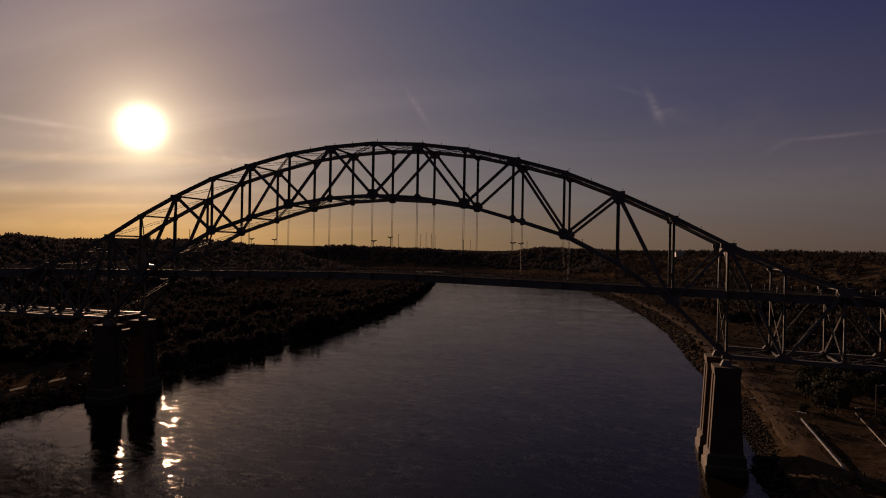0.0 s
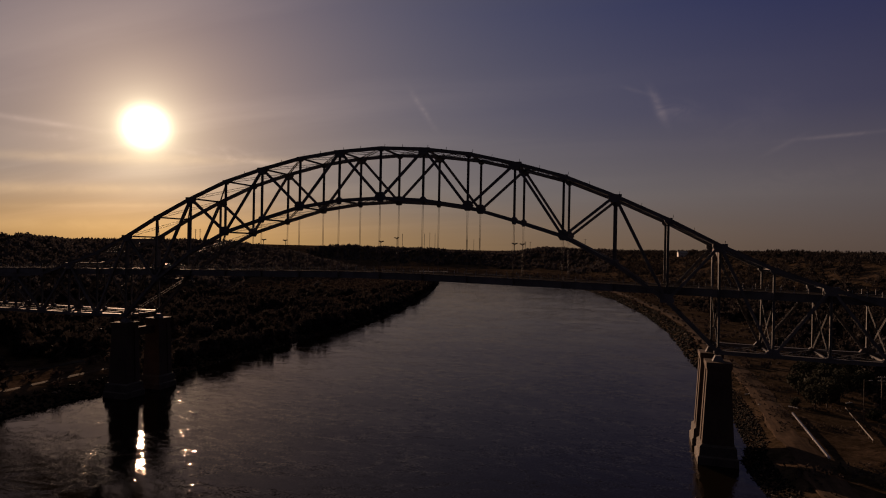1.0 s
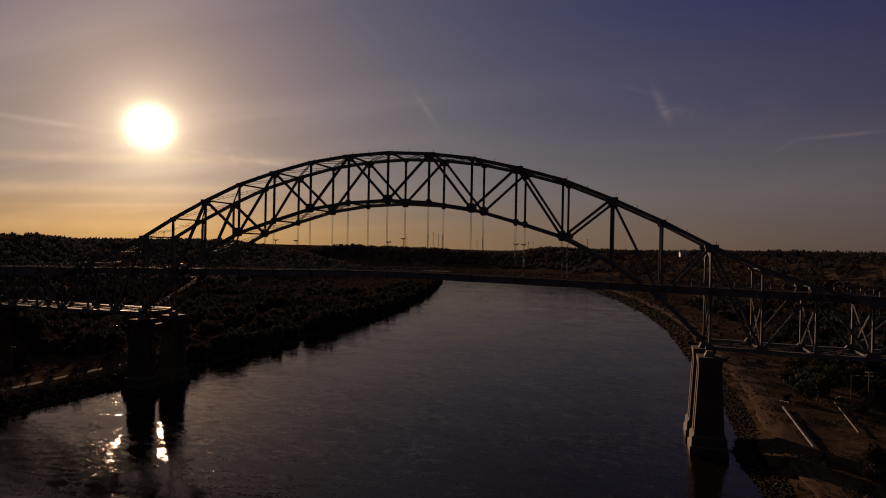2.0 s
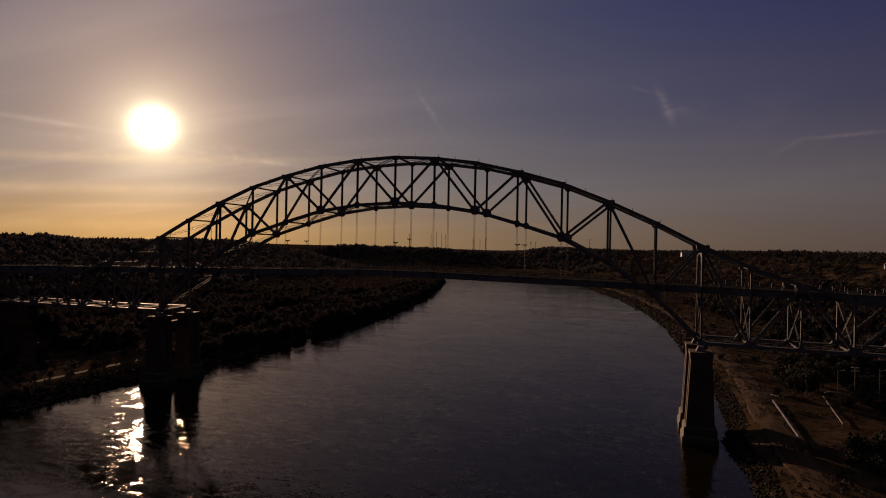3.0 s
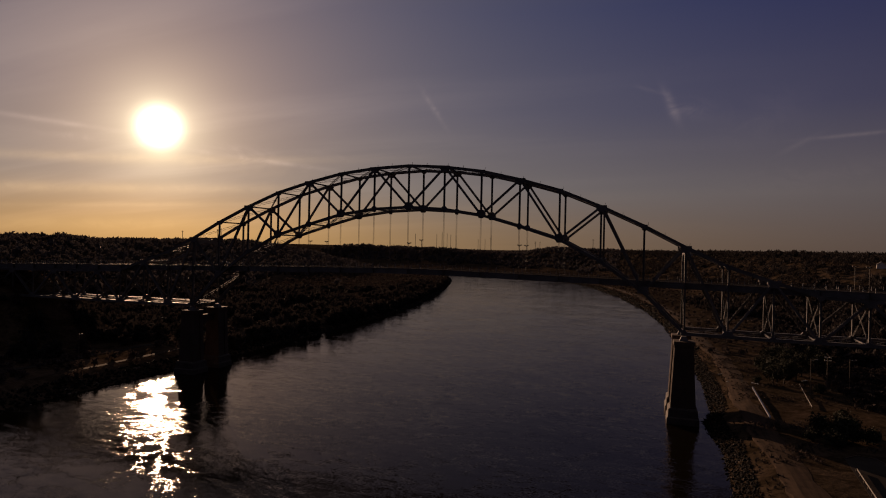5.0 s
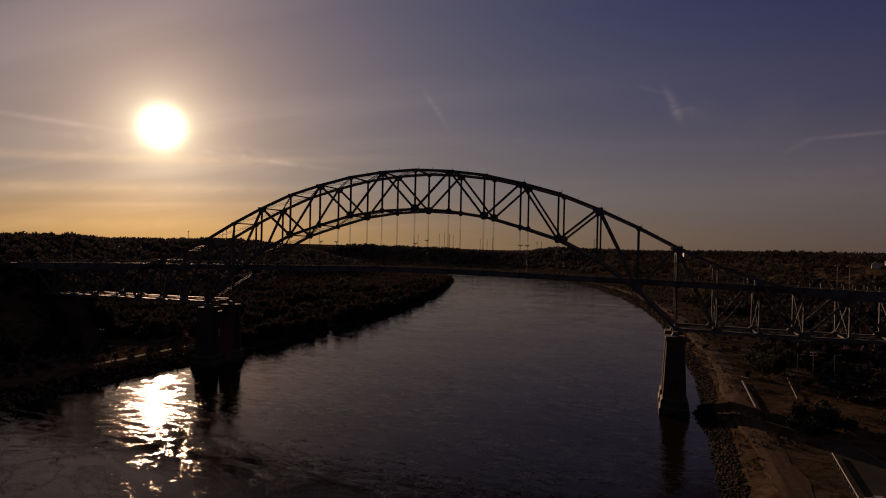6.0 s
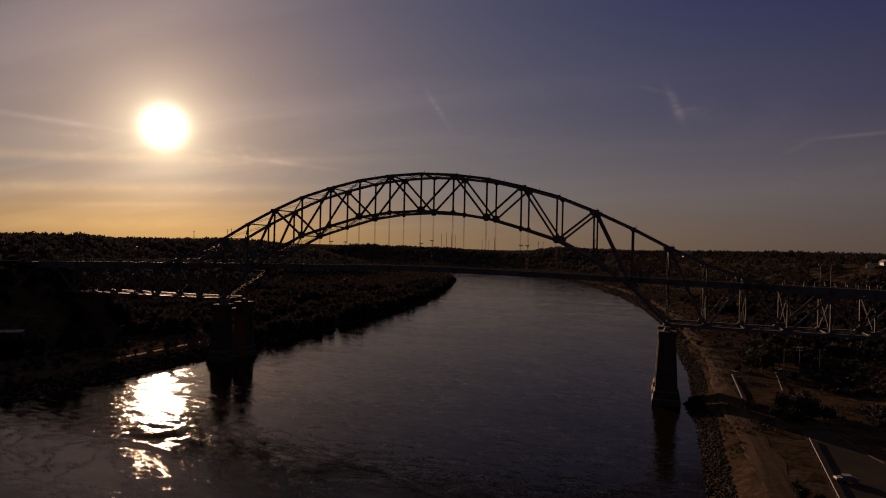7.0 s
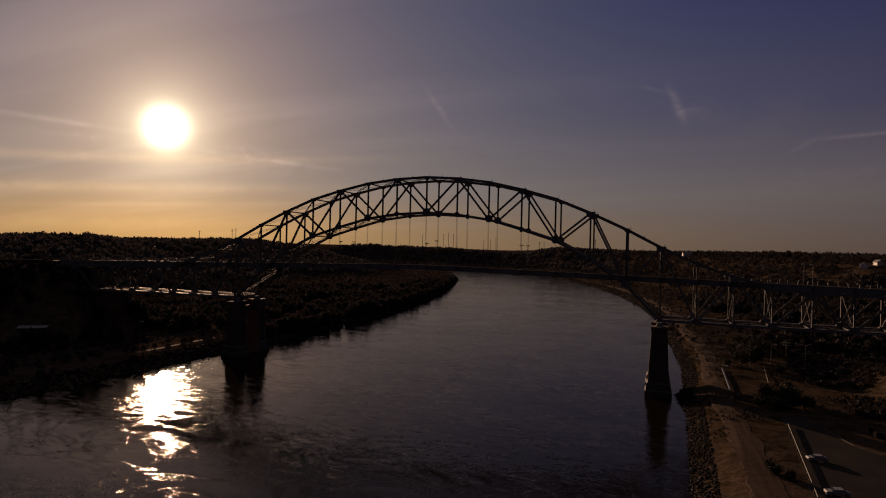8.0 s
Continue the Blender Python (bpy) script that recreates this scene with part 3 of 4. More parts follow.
def lamp_post(x, y, inward, h):
    z = deck_z(x) + 0.02
    post = thing("street_lamp", "slim dark roadway lamp with two short arms on the bridge deck", "street lamp", (x, y, z), group="bridge lamps")
    part("pole", prism(bmesh.new(), [(0.09 * math.cos(k * math.pi / 4), 0.09 * math.sin(k * math.pi / 4)) for k in range(8)], (0, 0, 0), (0, 0, h), (1, 0, 0)), CABLE, post)
    part("base_plate", box(bmesh.new(), (-0.25, -0.25, 0), (0.25, 0.25, 0.08), 0.02), CABLE, post)
    for s in (-1, 1):
        part("arm", rod(bmesh.new(), (0, 0, h - 0.35), (s * 0.4, inward * 0.3, h), 0.07), CABLE, post)
        head = prism(bmesh.new(), [(-0.16, -0.2), (0.14, -0.14), (0.14, 0.14), (-0.16, 0.2)], (s * 0.1, inward * 0.3, h + 0.02), (s * 0.8, inward * 0.3, h + 0.14))
        part("lamp_head", head, CABLE, post)
    return post


for i in (-11, -7, -3, 0, 3, 7, 11):
    for y, s in ((1.15, 1), (WIDE - 1.15, -1)):
        tall = (9.1 if s > 0 else 10.4) if i == 0 else (9.7 if abs(i) == 3 else 7.2)
        lamp_post(along(i) + (1.2 if abs(i) == 7 else 0), y, s, tall)


def pier(x, label):
    """A main pier: two tapered shafts on stepped footings, tied at the head."""
    p = thing("bridge_pier", label, "bridge pier", (x, WIDE / 2, 0), group="main piers")
    for s in (-1, 1):
        cy = s * WIDE / 2
        bm = bmesh.new()
        for z0, z1, w0, w1, d0, d1 in ((-5, 1.8, 4.75, 4.7, 4.4, 4.35), (1.8, 2.2, 4.7, 4.35, 4.35, 4.0), (2.2, 4.4, 4.35, 4.25, 4.0, 3.9), (4.4, 4.9, 4.25, 3.7, 3.9, 3.5)):
            prism_taper(bm, (0, cy), z0, z1, w0, w1, d0, d1)
        part("footing", bm, GRANITE, p, "dark granite-faced footing")
        bm = bmesh.new()
        prism_taper(bm, (0, cy), 4.7, 23.2, 3.45, 2.5, 3.25, 2.7)
        for e in (-1, 1):        # raised corner ribs on the shaft
            prism_taper(bm, (0, cy + e * 2.1), 4.7, 23.2, 3.7, 2.75, 1.05, 0.85)
        part("shaft", bm, CONCRETE, p)
        part("cap", prism_taper(prism_taper(bmesh.new(), (0, cy), 23.2, 24.3, 2.8, 3.0, 3.0, 3.2), (0, cy), 24.3, 25.2, 3.0, 3.0, 3.2, 3.2), CONCRETE, p)
        part("bearing", prism_taper(bmesh.new(), (0, cy), 25.2, 26.6, 1.35, 0.7, 1.1, 0.7), STEEL, p)
    part("tie_wall", box(bmesh.new(), (-1.0, -WIDE / 2 + 2.1, 20.0), (1.0, WIDE / 2 - 2.1, 22.8), 0.1), CONCRETE, p)
    return p


def prism_taper(bm, c, z0, z1, w0, w1, d0, d1):
    """A block that tapers from one half-width and half-depth to another."""
    v = []
    for z, a, b in ((z0, w0, d0), (z1, w1, d1)):
        v += [bm.verts.new((c[0] + sx * a, c[1] + sy * b, z)) for sx, sy in ((-1, -1), (1, -1), (1, 1), (-1, 1))]
    for k in range(4):
        bm.faces.new((v[k], v[(k + 1) % 4], v[4 + (k + 1) % 4], v[4 + k]))
    bm.faces.new(v[3::-1])
    bm.faces.new(v[4:])
    return bm


for s in (-1, 1):
    pier(s * along(7), "tall twin-shafted concrete bridge pier standing in the canal edge")
    x = s * along(16)
    p = thing("bridge_pier", "plain concrete pier under the end of the side span", "bridge pier", (x, WIDE / 2, float(land(x, WIDE / 2)) - 1.0))
    top_z = 26.3 - p.location.z
    for e in (-1, 1):
        part("shaft", prism_taper(bmesh.new(), (0, e * WIDE / 2), 0, top_z, 3.0, 2.2, 3.0, 2.4), CONCRETE, p)
    part("tie_wall", box(bmesh.new(), (-1.0, -WIDE / 2 + 2.5, 0), (1.0, WIDE / 2 - 2.5, top_z * 0.9), 0.1), CONCRETE, p)
    # the road runs on along the embankment
    a = thing("abutment", "concrete abutment at the end of the bridge", "abutment", (x + s * 4.0, WIDE / 2, 0))
    z0 = float(land(x + s * 4.0, WIDE / 2)) - 3.0
    part("wall", box(bmesh.new(), (-2.0, -WIDE / 2 - 1, z0), (2.0, WIDE / 2 + 1, deck_z(x) - 0.4), 0.15), CONCRETE, a)
    ring = [(-WIDE / 2 + 1.1, -5.0), (WIDE / 2 - 1.1, -5.0), (WIDE / 2 - 1.1, 0), (-WIDE / 2 + 1.1, 0)]
    part("road_slab", prism(bmesh.new(), ring, (s * 2.1, 0, deck_z(x) - 0.1), (s * 170, 0, deck_z(x + s * 174)), (0, 0, 1)), ASPHALT, a)


# ---- woods ----
def blob(seed, levels, squash, spread):
    """An uneven crown: an icosphere pulled about."""
    bm = bmesh.new()
    bmesh.ops.create_icosphere(bm, subdivisions=levels, radius=1.0)
    r = np.random.RandomState(seed)
    for v in bm.verts:
        v.co *= r.uniform(1 - spread, 1 + spread)
        v.co.z = v.co.z * squash + 0.15 * (v.co.z > 0.5)
    v = np.array([tuple(p.co) for p in bm.verts])
    f = np.array([[p.index for p in q.verts] for q in bm.faces])
    bm.free()
    return v, f


def leafy(seed, n, size, squash=1.0, low=-0.75):
    """A crown of many small ragged clumps of twigs, denser outwards, with gaps."""
    r = np.random.RandomState(seed)
    lobes = r.normal(0, 0.33, (6, 3))
    vs, fs = [], []
    for k in range(n):
        c = lobes[k % 6] + r.normal(0, 1, 3) / 1.9 * 0.52
        c = c / max(1.0, np.linalg.norm(c))
        c[2] = max(low, c[2] * squash)
        s = size * r.uniform(0.6, 1.5)
        a, b = r.normal(0, s, 3), r.normal(0, s, 3)
        a[2] = abs(a[2]) + s * 0.4
        o = len(vs)
        vs += [tuple(c - b), tuple(c + b), tuple(c + a)]
        fs.append((o, o + 1, o + 2))
    for k in range(3):       # a forked stem
        a = r.uniform(0, 6.3)
        o = len(vs)
        vs += [(0.05, 0, -0.9), (-0.05, 0, -0.9), (0.4 * math.cos(a), 0.4 * math.sin(a), 0.3)]
        fs.append((o, o + 1, o + 2))
    return np.array(vs), np.array(fs)


def pine(seed):
    """A ragged conifer of three skirts."""
    r = np.random.RandomState(seed)
    vs, fs = [], []
    for z0, z1, rad in ((-0.9, 0.2, 0.75), (-0.2, 0.75, 0.58), (0.35, 1.25, 0.38)):
        o, n = len(vs), 7
        for k in range(n):
            a = 2 * math.pi * k / n + r.uniform(-0.2, 0.2)
            q = rad * r.uniform(0.65, 1.15)
            vs.append((q * math.cos(a), q * math.sin(a), z0 + r.uniform(-0.12, 0.12)))
        vs.append((r.uniform(-0.06, 0.06), r.uniform(-0.06, 0.06), z1))
        fs += [(o + k, o + (k + 1) % n, o + n) for k in range(n)]
    return np.array(vs), np.array(fs)


def woods(name, xs, ys, size, kinds, label, mat, seed):
    """Many trees joined as one stretch of woodland."""
    r = np.random.RandomState(seed)
    n = len(xs)
    zs = land(xs, ys)
    vs, fs, off = [], [], 0
    pick = r.randint(0, len(kinds), n)
    for k, (v, f) in enumerate(kinds):
        m = pick == k
        c = int(m.sum())
        if not c:
            continue
        a = r.uniform(0, 2 * math.pi, c)
        s = size[m][:, None]
        rx = v[None, :, 0] * np.cos(a)[:, None] - v[None, :, 1] * np.sin(a)[:, None]
        ry = v[None, :, 0] * np.sin(a)[:, None] + v[None, :, 1] * np.cos(a)[:, None]
        tall = r.uniform(0.85, 1.35, c)[:, None] * s
        p = np.stack([xs[m][:, None] + rx * s, ys[m][:, None] + ry * s, zs[m][:, None] + (v[None, :, 2] + 0.75) * tall], -1)
        vs.append(p.reshape(-1, 3))
        fs.append((f[None] + off + (np.arange(c) * len(v))[:, None, None]).reshape(-1, 3))
        off += c * len(v)
    ob = new(name, raw(name, np.concatenate(vs), np.concatenate(fs), mat))
    return tagged(ob, label, "woods", kind="stuff")


KINDS_FAR = [leafy(11, 42, 0.30), leafy(12, 42, 0.30, 0.85), leafy(15, 42, 0.28), leafy(16, 42, 0.27), pine(13)]
KINDS_NEAR = [leafy(21, 90, 0.19), leafy(22, 90, 0.2, 0.8), leafy(23, 90, 0.18, 1.1)]
KINDS_RIDGE = [leafy(51, 80, 0.15), leafy(52, 80, 0.15, 0.85), leafy(53, 80, 0.14, 1.1), leafy(54, 80, 0.13, 1.3)]
KINDS_TUFT = [leafy(41, 9, 0.6, 0.5), leafy(42, 9, 0.6, 0.5), leafy(43, 8, 0.7, 0.4)]
KINDS_LOW = [leafy(31, 40, 0.26, 0.7), leafy(32, 40, 0.26, 0.6)]
rng = np.random.RandomState(5)
CLEAR = [(276, 412, 26), (288, 422, 26), (-181, -31, 20), (138, -90, 40), (147, 890, 22)]


def scatter(n, bearing, reach, keep):
    b, r = np.radians(rng.uniform(*bearing, n)), np.sqrt(rng.uniform(reach[0] ** 2, reach[1] ** 2, n))
    x, y = 80 - r * np.sin(b), -200 + r * np.cos(b)
    d = shore_distance(x, y)
    ok = keep(x, y, d)
    for cx, cy, cr in CLEAR:
        ok &= np.hypot(x - cx, y - cy) > cr
    ok &= ~((np.abs(y - WIDE / 2) < 9.5) & (np.abs(x) < 440))
    return x[ok], y[ok]


def hilly(x, y, d):
    return (d > 60) & (land(x, y) > 9 + waves(x, y, 120, 9) * 3)


x, y = scatter(27000, (-24, 62), (480, 1900), hilly)
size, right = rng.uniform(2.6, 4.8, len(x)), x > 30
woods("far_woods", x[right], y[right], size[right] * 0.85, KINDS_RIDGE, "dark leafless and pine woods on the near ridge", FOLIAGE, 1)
woods("far_woods", x[~right], y[~right], size[~right], KINDS_FAR, "leafless woods covering the far hills, greyed and paled for haze", HILLWOODS, 7)
x, y = scatter(9000, (-34, 75), (250, 640), lambda x, y, d: (d > 44) & ((x < 0) | (y > 60)) & (waves(x, y, 90, 12) > -0.5))
woods("near_woods", x, y, rng.uniform(2.0, 4.2, len(x)), KINDS_NEAR, "dense dark scrub and small leafless trees on the banks", FOLIAGE, 2)
x, y = scatter(30000, (0, 95), (150, 1150), lambda x, y, d: (d > 5) & (d < 190) & (x < -90) & (y > -190) & (np.abs(d - 13) > 3) & (waves(x, y, 38, 14) > -0.9))
woods("brush", x, y, rng.uniform(0.8, 2.3, len(x)), KINDS_LOW, "low brown brush covering the canal bank", BRUSH, 3)
x, y = scatter(18000, (-60, 14), (120, 1250), lambda x, y, d: (d > 4) & (d < 170) & (x > -330) & (waves(x, y, 45, 15) > np.where(y < 110, 0.85, -0.5)) & ((y > 110) | (d > 18)) & ((y > 110) | (x > 140) | (y > -30)))
woods("brush", x, y, rng.uniform(0.6, 1.8, len(x)), KINDS_LOW, "scattered brown brush on the canal bank", BRUSH, 4)
x, y = scatter(18000, (-60, 0), (120, 420), lambda x, y, d: (x > 147) & (x < 330) & (y > -68) & (y < 120) & (waves(x, y, 40, 21) > -0.7))
woods("brush", x, y, rng.uniform(0.5, 1.5, len(x)), KINDS_LOW, "dense brown brush over the slope behind the parking lot", FOLIAGE, 8)
x, y = scatter(60000, (-75, 5), (100, 380), lambda x, y, d: (d > 7) & (d < 60) & (y > -190) & (y < 120) & (x > 100) & (waves(x, y, 21, 22) + waves(x, y, 7, 23) * 0.6 > 0.35) & ~((x > 121) & (y < -33)))
woods("grass_tufts", x, y, rng.uniform(0.14, 0.42, len(x)), KINDS_TUFT, "tufts of dry grass on the canal bank", BRUSH, 9)
x, y = scatter(9000, (5, 75), (200, 800), lambda x, y, d: (d > 17) & (d < 48) & (x < -90) & (y > 40) & (y < 640) & (waves(x, y, 60, 17) > -0.4))
x2, y2 = scatter(45000, (-75, 5), (80, 420), lambda x, y, d: (d > 1.2) & (d < 11) & (y > -200) & (y < 160) & (x > 90) & (waves(x, y, 12, 25) + waves(x, y, 4, 26) * 0.6 > -0.1))
woods("grass_tufts", x2, y2, rng.uniform(0.15, 0.4, len(x2)), KINDS_TUFT, "dark weeds growing between the stones of the bank", FOLIAGE, 10)
x3, y3 = scatter(42000, (5, 75), (200, 900), lambda x, y, d: (d > 4.5) & (d < 10.5) & (x < -90) & (y > 24) & (y < 700) & (waves(x, y, 33, 18) > -0.9))
woods("bank_trees", x3, y3, rng.uniform(0.9, 2.1, len(x3)) * (1.3 + 0.3 * waves(x3, y3, 70, 19).clip(-0.8, 1.2)) * np.where(y3 < 200, 1.6, 1.3), KINDS_NEAR, "bare alders and thicket leaning over the water's edge", FOLIAGE, 11)
woods("bank_trees", x, y, rng.uniform(1.8, 3.6, len(x)), KINDS_NEAR, "leafless young trees lining the canal bank", FOLIAGE, 6)

def stone(seed):
    v, f = blob(seed, 1, 0.75, 0.0)
    r = np.random.RandomState(seed)
    v = v[:12] * r.uniform(0.65, 1.3, (12, 1)) * r.uniform(0.7, 1.25, 3)
    bm = bmesh.new()
    for p in v:
        bm.verts.new(p)
    bmesh.ops.convex_hull(bm, input=bm.verts)
    bm.verts.index_update()
    f = np.array([[p.index for p in q.verts] for q in bm.faces])
    v = np.array([tuple(p.co) for p in bm.verts])
    bm.free()
    return v, f


# broken stone along the water's edge
def riprap(line, n, seed, small, large, inland, wide=9.0):
    r = np.random.RandomState(seed)
    line = np.array(line, float)
    seg = np.hypot(*np.diff(line, axis=0).T)
    cum = np.concatenate([[0], np.cumsum(seg)])
    s = r.uniform(0, cum[-1], n)
    xs, ys = np.interp(s, cum, line[:, 0]), np.interp(s, cum, line[:, 1])
    xs = xs + r.uniform(-1.0, wide, n) * inland
    zs = land(xs, ys)
    vs, fs, off = [], [], 0
    for k in range(5):
        v, f = stone(40 + k + 10 * seed)
        m = np.arange(n) % 5 == k
        c = int(m.sum())
        sz, a = (small + (large - small) * r.uniform(0, 1, c) ** 2.6)[:, None], r.uniform(0, 6.3, c)[:, None]
        x = v[None, :, 0] * np.cos(a) - v[None, :, 1] * np.sin(a)
        y = v[None, :, 0] * np.sin(a) + v[None, :, 1] * np.cos(a)
        p = np.stack([xs[m][:, None] + x * sz, ys[m][:, None] + y * sz, zs[m][:, None] + (v[None, :, 2] + 0.2) * sz], -1)
        vs.append(p.reshape(-1, 3))
        fs.append((f[None] + off + (np.arange(c) * len(v))[:, None, None]).reshape(-1, 3))
        off += c * len(v)
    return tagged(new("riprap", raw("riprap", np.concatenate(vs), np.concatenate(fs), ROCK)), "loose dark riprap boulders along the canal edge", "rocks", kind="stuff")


near_right, far_right = [p for p in RIGHT_BANK if -110 <= p[1] <= 135], [p for p in RIGHT_BANK if 135 <= p[1] <= 1030]
near_left, far_left = [p for p in LEFT_BANK if -100 <= p[1] <= 210], [p for p in LEFT_BANK if 210 <= p[1] <= 850]
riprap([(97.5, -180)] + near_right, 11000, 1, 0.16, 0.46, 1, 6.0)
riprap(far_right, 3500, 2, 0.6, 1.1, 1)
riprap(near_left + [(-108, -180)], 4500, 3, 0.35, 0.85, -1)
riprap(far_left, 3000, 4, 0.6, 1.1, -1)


# ---- things on the banks ----
def guardrail(a, b, label, broad=1.4, steel=None):
    a, b = Vector((*a, float(land(*a)))), Vector((*b, float(land(*b))))
    g = thing("guardrail", label, "guardrail", a, group="guardrails")
    way = b - a
    side = Vector((-way.y, way.x, 0)).normalized()
    ring = [(-0.03, -0.16), (0.05, -0.10), (-0.02, 0.0), (0.05, 0.10), (-0.03, 0.16), (-0.06, 0.16), (-0.01, 0.10), (-0.06, 0.0), (-0.01, -0.10), (-0.06, -0.16)]
    up = Vector((0, 0, 0.62))
    part("beam", prism(bmesh.new(), [(u * broad, v * (1.2 if broad < 2 else 1.5)) for u, v in ring], up, way + up, (0, 0, 1)), steel or GALV, g)
    n = int(way.length / 3.8)
    data = mesh_of("guardrail_post", box(bmesh.new(), (-0.09, -0.09, -0.4), (0.09, 0.09, 0.5), 0.02), WOOD)
    for k in range(n + 1):
        p = part("guardrail_post", data, WOOD, g)
        p.location = way * (k / n) - side * 0.16
    return g


guardrail((118.3, 38), (116.7, -5), "bright broad galvanised barrier beside the service road", 4.5)
guardrail((136, 52), (131.8, 15), "galvanised guardrail along the access road", 1.2, DULL)
guardrail((127, -46), (121.7, -103), "dull weathered guardrail along the parking lot", 0.7, DULL)


def car(x, y, turn, paint, label, z=LOT_Z):
    c = thing("car", label, "car", (x, y, z), turn, group="cars")
    bm = bmesh.new()
    side = [(-2.2, 0.35), (-2.25, 0.75), (-2.1, 0.98), (-1.2, 1.05), (-0.55, 1.48), (1.0, 1.52), (1.75, 1.05), (2.2, 0.95), (2.25, 0.4)]
    prism(bm, [(z, u) for u, z in side], (0, -0.88, 0), (0, 0.88, 0), (1, 0, 0))
    bmesh.ops.recalc_face_normals(bm, faces=bm.faces)
    bmesh.ops.bevel(bm, geom=[e for e in bm.edges if abs(e.verts[0].co.y) > 0.8 and abs(e.verts[0].co.y - e.verts[1].co.y) < 0.1], offset=0.12, segments=2, affect="EDGES")
    b = part("body", bm, paint, c)
    for s in (-1, 1):
        g = prism(bmesh.new(), [(1.08, -0.98), (1.42, -0.5), (1.45, 0.95), (1.08, 1.45)], (0, s * 0.885, 0), (0, s * 0.90, 0), (1, 0, 0))
        part("side_window", g, GLASS, b)
        for x0 in (-1.4, 1.4):
            wheel = part("wheel", rod(bmesh.new(), (x0, s * 0.70, 0.34), (x0, s * 0.92, 0.34), 0.34, 14), RUBBER, c)
            part("rim", rod(bmesh.new(), (x0, s * 0.90, 0.34), (x0, s * 0.935, 0.34), 0.2, 10), GALV, wheel)
        part("headlight", box(bmesh.new(), (-2.28, s * 0.62 - 0.16, 0.72), (-2.16, s * 0.62 + 0.16, 0.86), 0.02), LENS, b)
    part("windscreen", prism(bmesh.new(), [(-0.72, -0.012), (0.72, -0.012), (0.72, 0.012), (-0.72, 0.012)], (-1.15, 0, 1.11), (-0.62, 0, 1.46), (0.6, 0, -1)), GLASS, b)
    return c


car(127.3, -77.0, 12, CARWHITE, "white sedan parked on the asphalt lot")
car(125.9, -99.3, 8, CARWHITE, "pale estate car parked on the asphalt lot")
car(126.6, -108.5, 8, CARDARK, "dark car parked on the asphalt lot")

# added car: its pale body stands in for a glint on the deck
car(-86, 11.0, 181, CARWHITE, "pale car added on the bridge roadway in place of a glint", deck_z(86) + 0.02)


def shrub(x, y, r, seed, label):
    """An evergreen bush: forked stems and a crown of small leaf clumps."""
    z = float(land(x, y)) - 0.1
    b = thing("shrub", label, "shrub", (x, y, z), seed * 37 % 360, group="bushes beside the canal path")
    bm = bmesh.new()
    rs = np.random.RandomState(seed)
    for k in range(4):
        a = k * 1.6 + rs.uniform(0, 1)
        rod(bm, (0, 0, 0), (r * 0.5 * math.cos(a), r * 0.5 * math.sin(a), r * rs.uniform(0.7, 1.1)), 0.09, 5)
    part("stems", bm, BARK, b)
    v, f = leafy(seed + 60, 2800, 0.042, 0.85)
    v = v * r
    v[:, 2] += r * 0.85
    part("crown", raw("crown", v, f, EVERGREEN), EVERGREEN, b)
    return b


for k, (x, y, r) in enumerate(((126.5, -17, 3.6), (130.5, -22, 4.2), (127.5, -27, 3.2), (133.5, -14, 3.8), (136, -22, 3.0), (123, -24, 2.2), (116.2, -90, 2.0), (118.4, -93, 1.5), (121.5, 50, 1.8), (140, 40, 2.2))):
    shrub(x, y, r, k + 1, "dense dark evergreen bush on the canal bank" if r > 2.4 else "small dark bush on the grass strip")


def evergreen(x, y, r, h, seed):
    """A pitch pine or cedar: leaning trunk, limbs and a ragged crown of needle clumps."""
    rs = np.random.RandomState(seed)
    z = float(land(x, y)) - 0.2
    t = thing("tree", "dark evergreen tree in the grove beside the canal", "tree", (x, y, z), seed * 53 % 360, group="evergreen grove")
    bm = bmesh.new()
    lean = Vector((rs.uniform(-0.5, 0.5), rs.uniform(-0.5, 0.5), h * 0.8))
    ring = [(math.cos(k * math.pi / 3), math.sin(k * math.pi / 3)) for k in range(6)]
    lo, hi = [bm.verts.new((0.26 * a, 0.26 * b, 0)) for a, b in ring], [bm.verts.new(lean + Vector((0.07 * a, 0.07 * b, 0))) for a, b in ring]
    for k in range(6):
        bm.faces.new((lo[k], lo[(k + 1) % 6], hi[(k + 1) % 6], hi[k]))
    bm.faces.new(hi)
    trunk = part("trunk", bm, BARK, t)
    for k in range(6):
        a, f = k * 1.25 + rs.uniform(0, 0.6), 0.35 + 0.09 * k
        p = lean * f
        part("limb", rod(bmesh.new(), p, p + Vector((math.cos(a), math.sin(a), 0.45)) * r * (0.85 - 0.08 * k), 0.06, 5), BARK, trunk)
    v, f = leafy(seed + 90, 2600, 0.043, 1.0, -1.0)
    v = v * np.array([r, r, h * 0.42])
    v[:, 2] += h * 0.58
    part("crown", raw("crown", v, f, EVERGREEN), EVERGREEN, t)
    return t


for k, (x, y, r, h) in enumerate(((126.5, 47, 3.4, 8.0), (131, 52, 3.8, 9.5), (136.5, 60, 3.8, 9.0), (128, 58, 3.9, 10.0), (134, 69, 4.0, 10.5), (127, 70, 3.5, 9.0), (141, 72, 4.1, 10.0), (131, 82, 3.8, 9.5),
                                  (140, 86, 4.2, 10.5), (149, 80, 3.8, 9.0), (150, 95, 4.2, 10.0), (137, 98, 3.8, 9.0))):
    evergreen(x, y, r, h, k + 1)


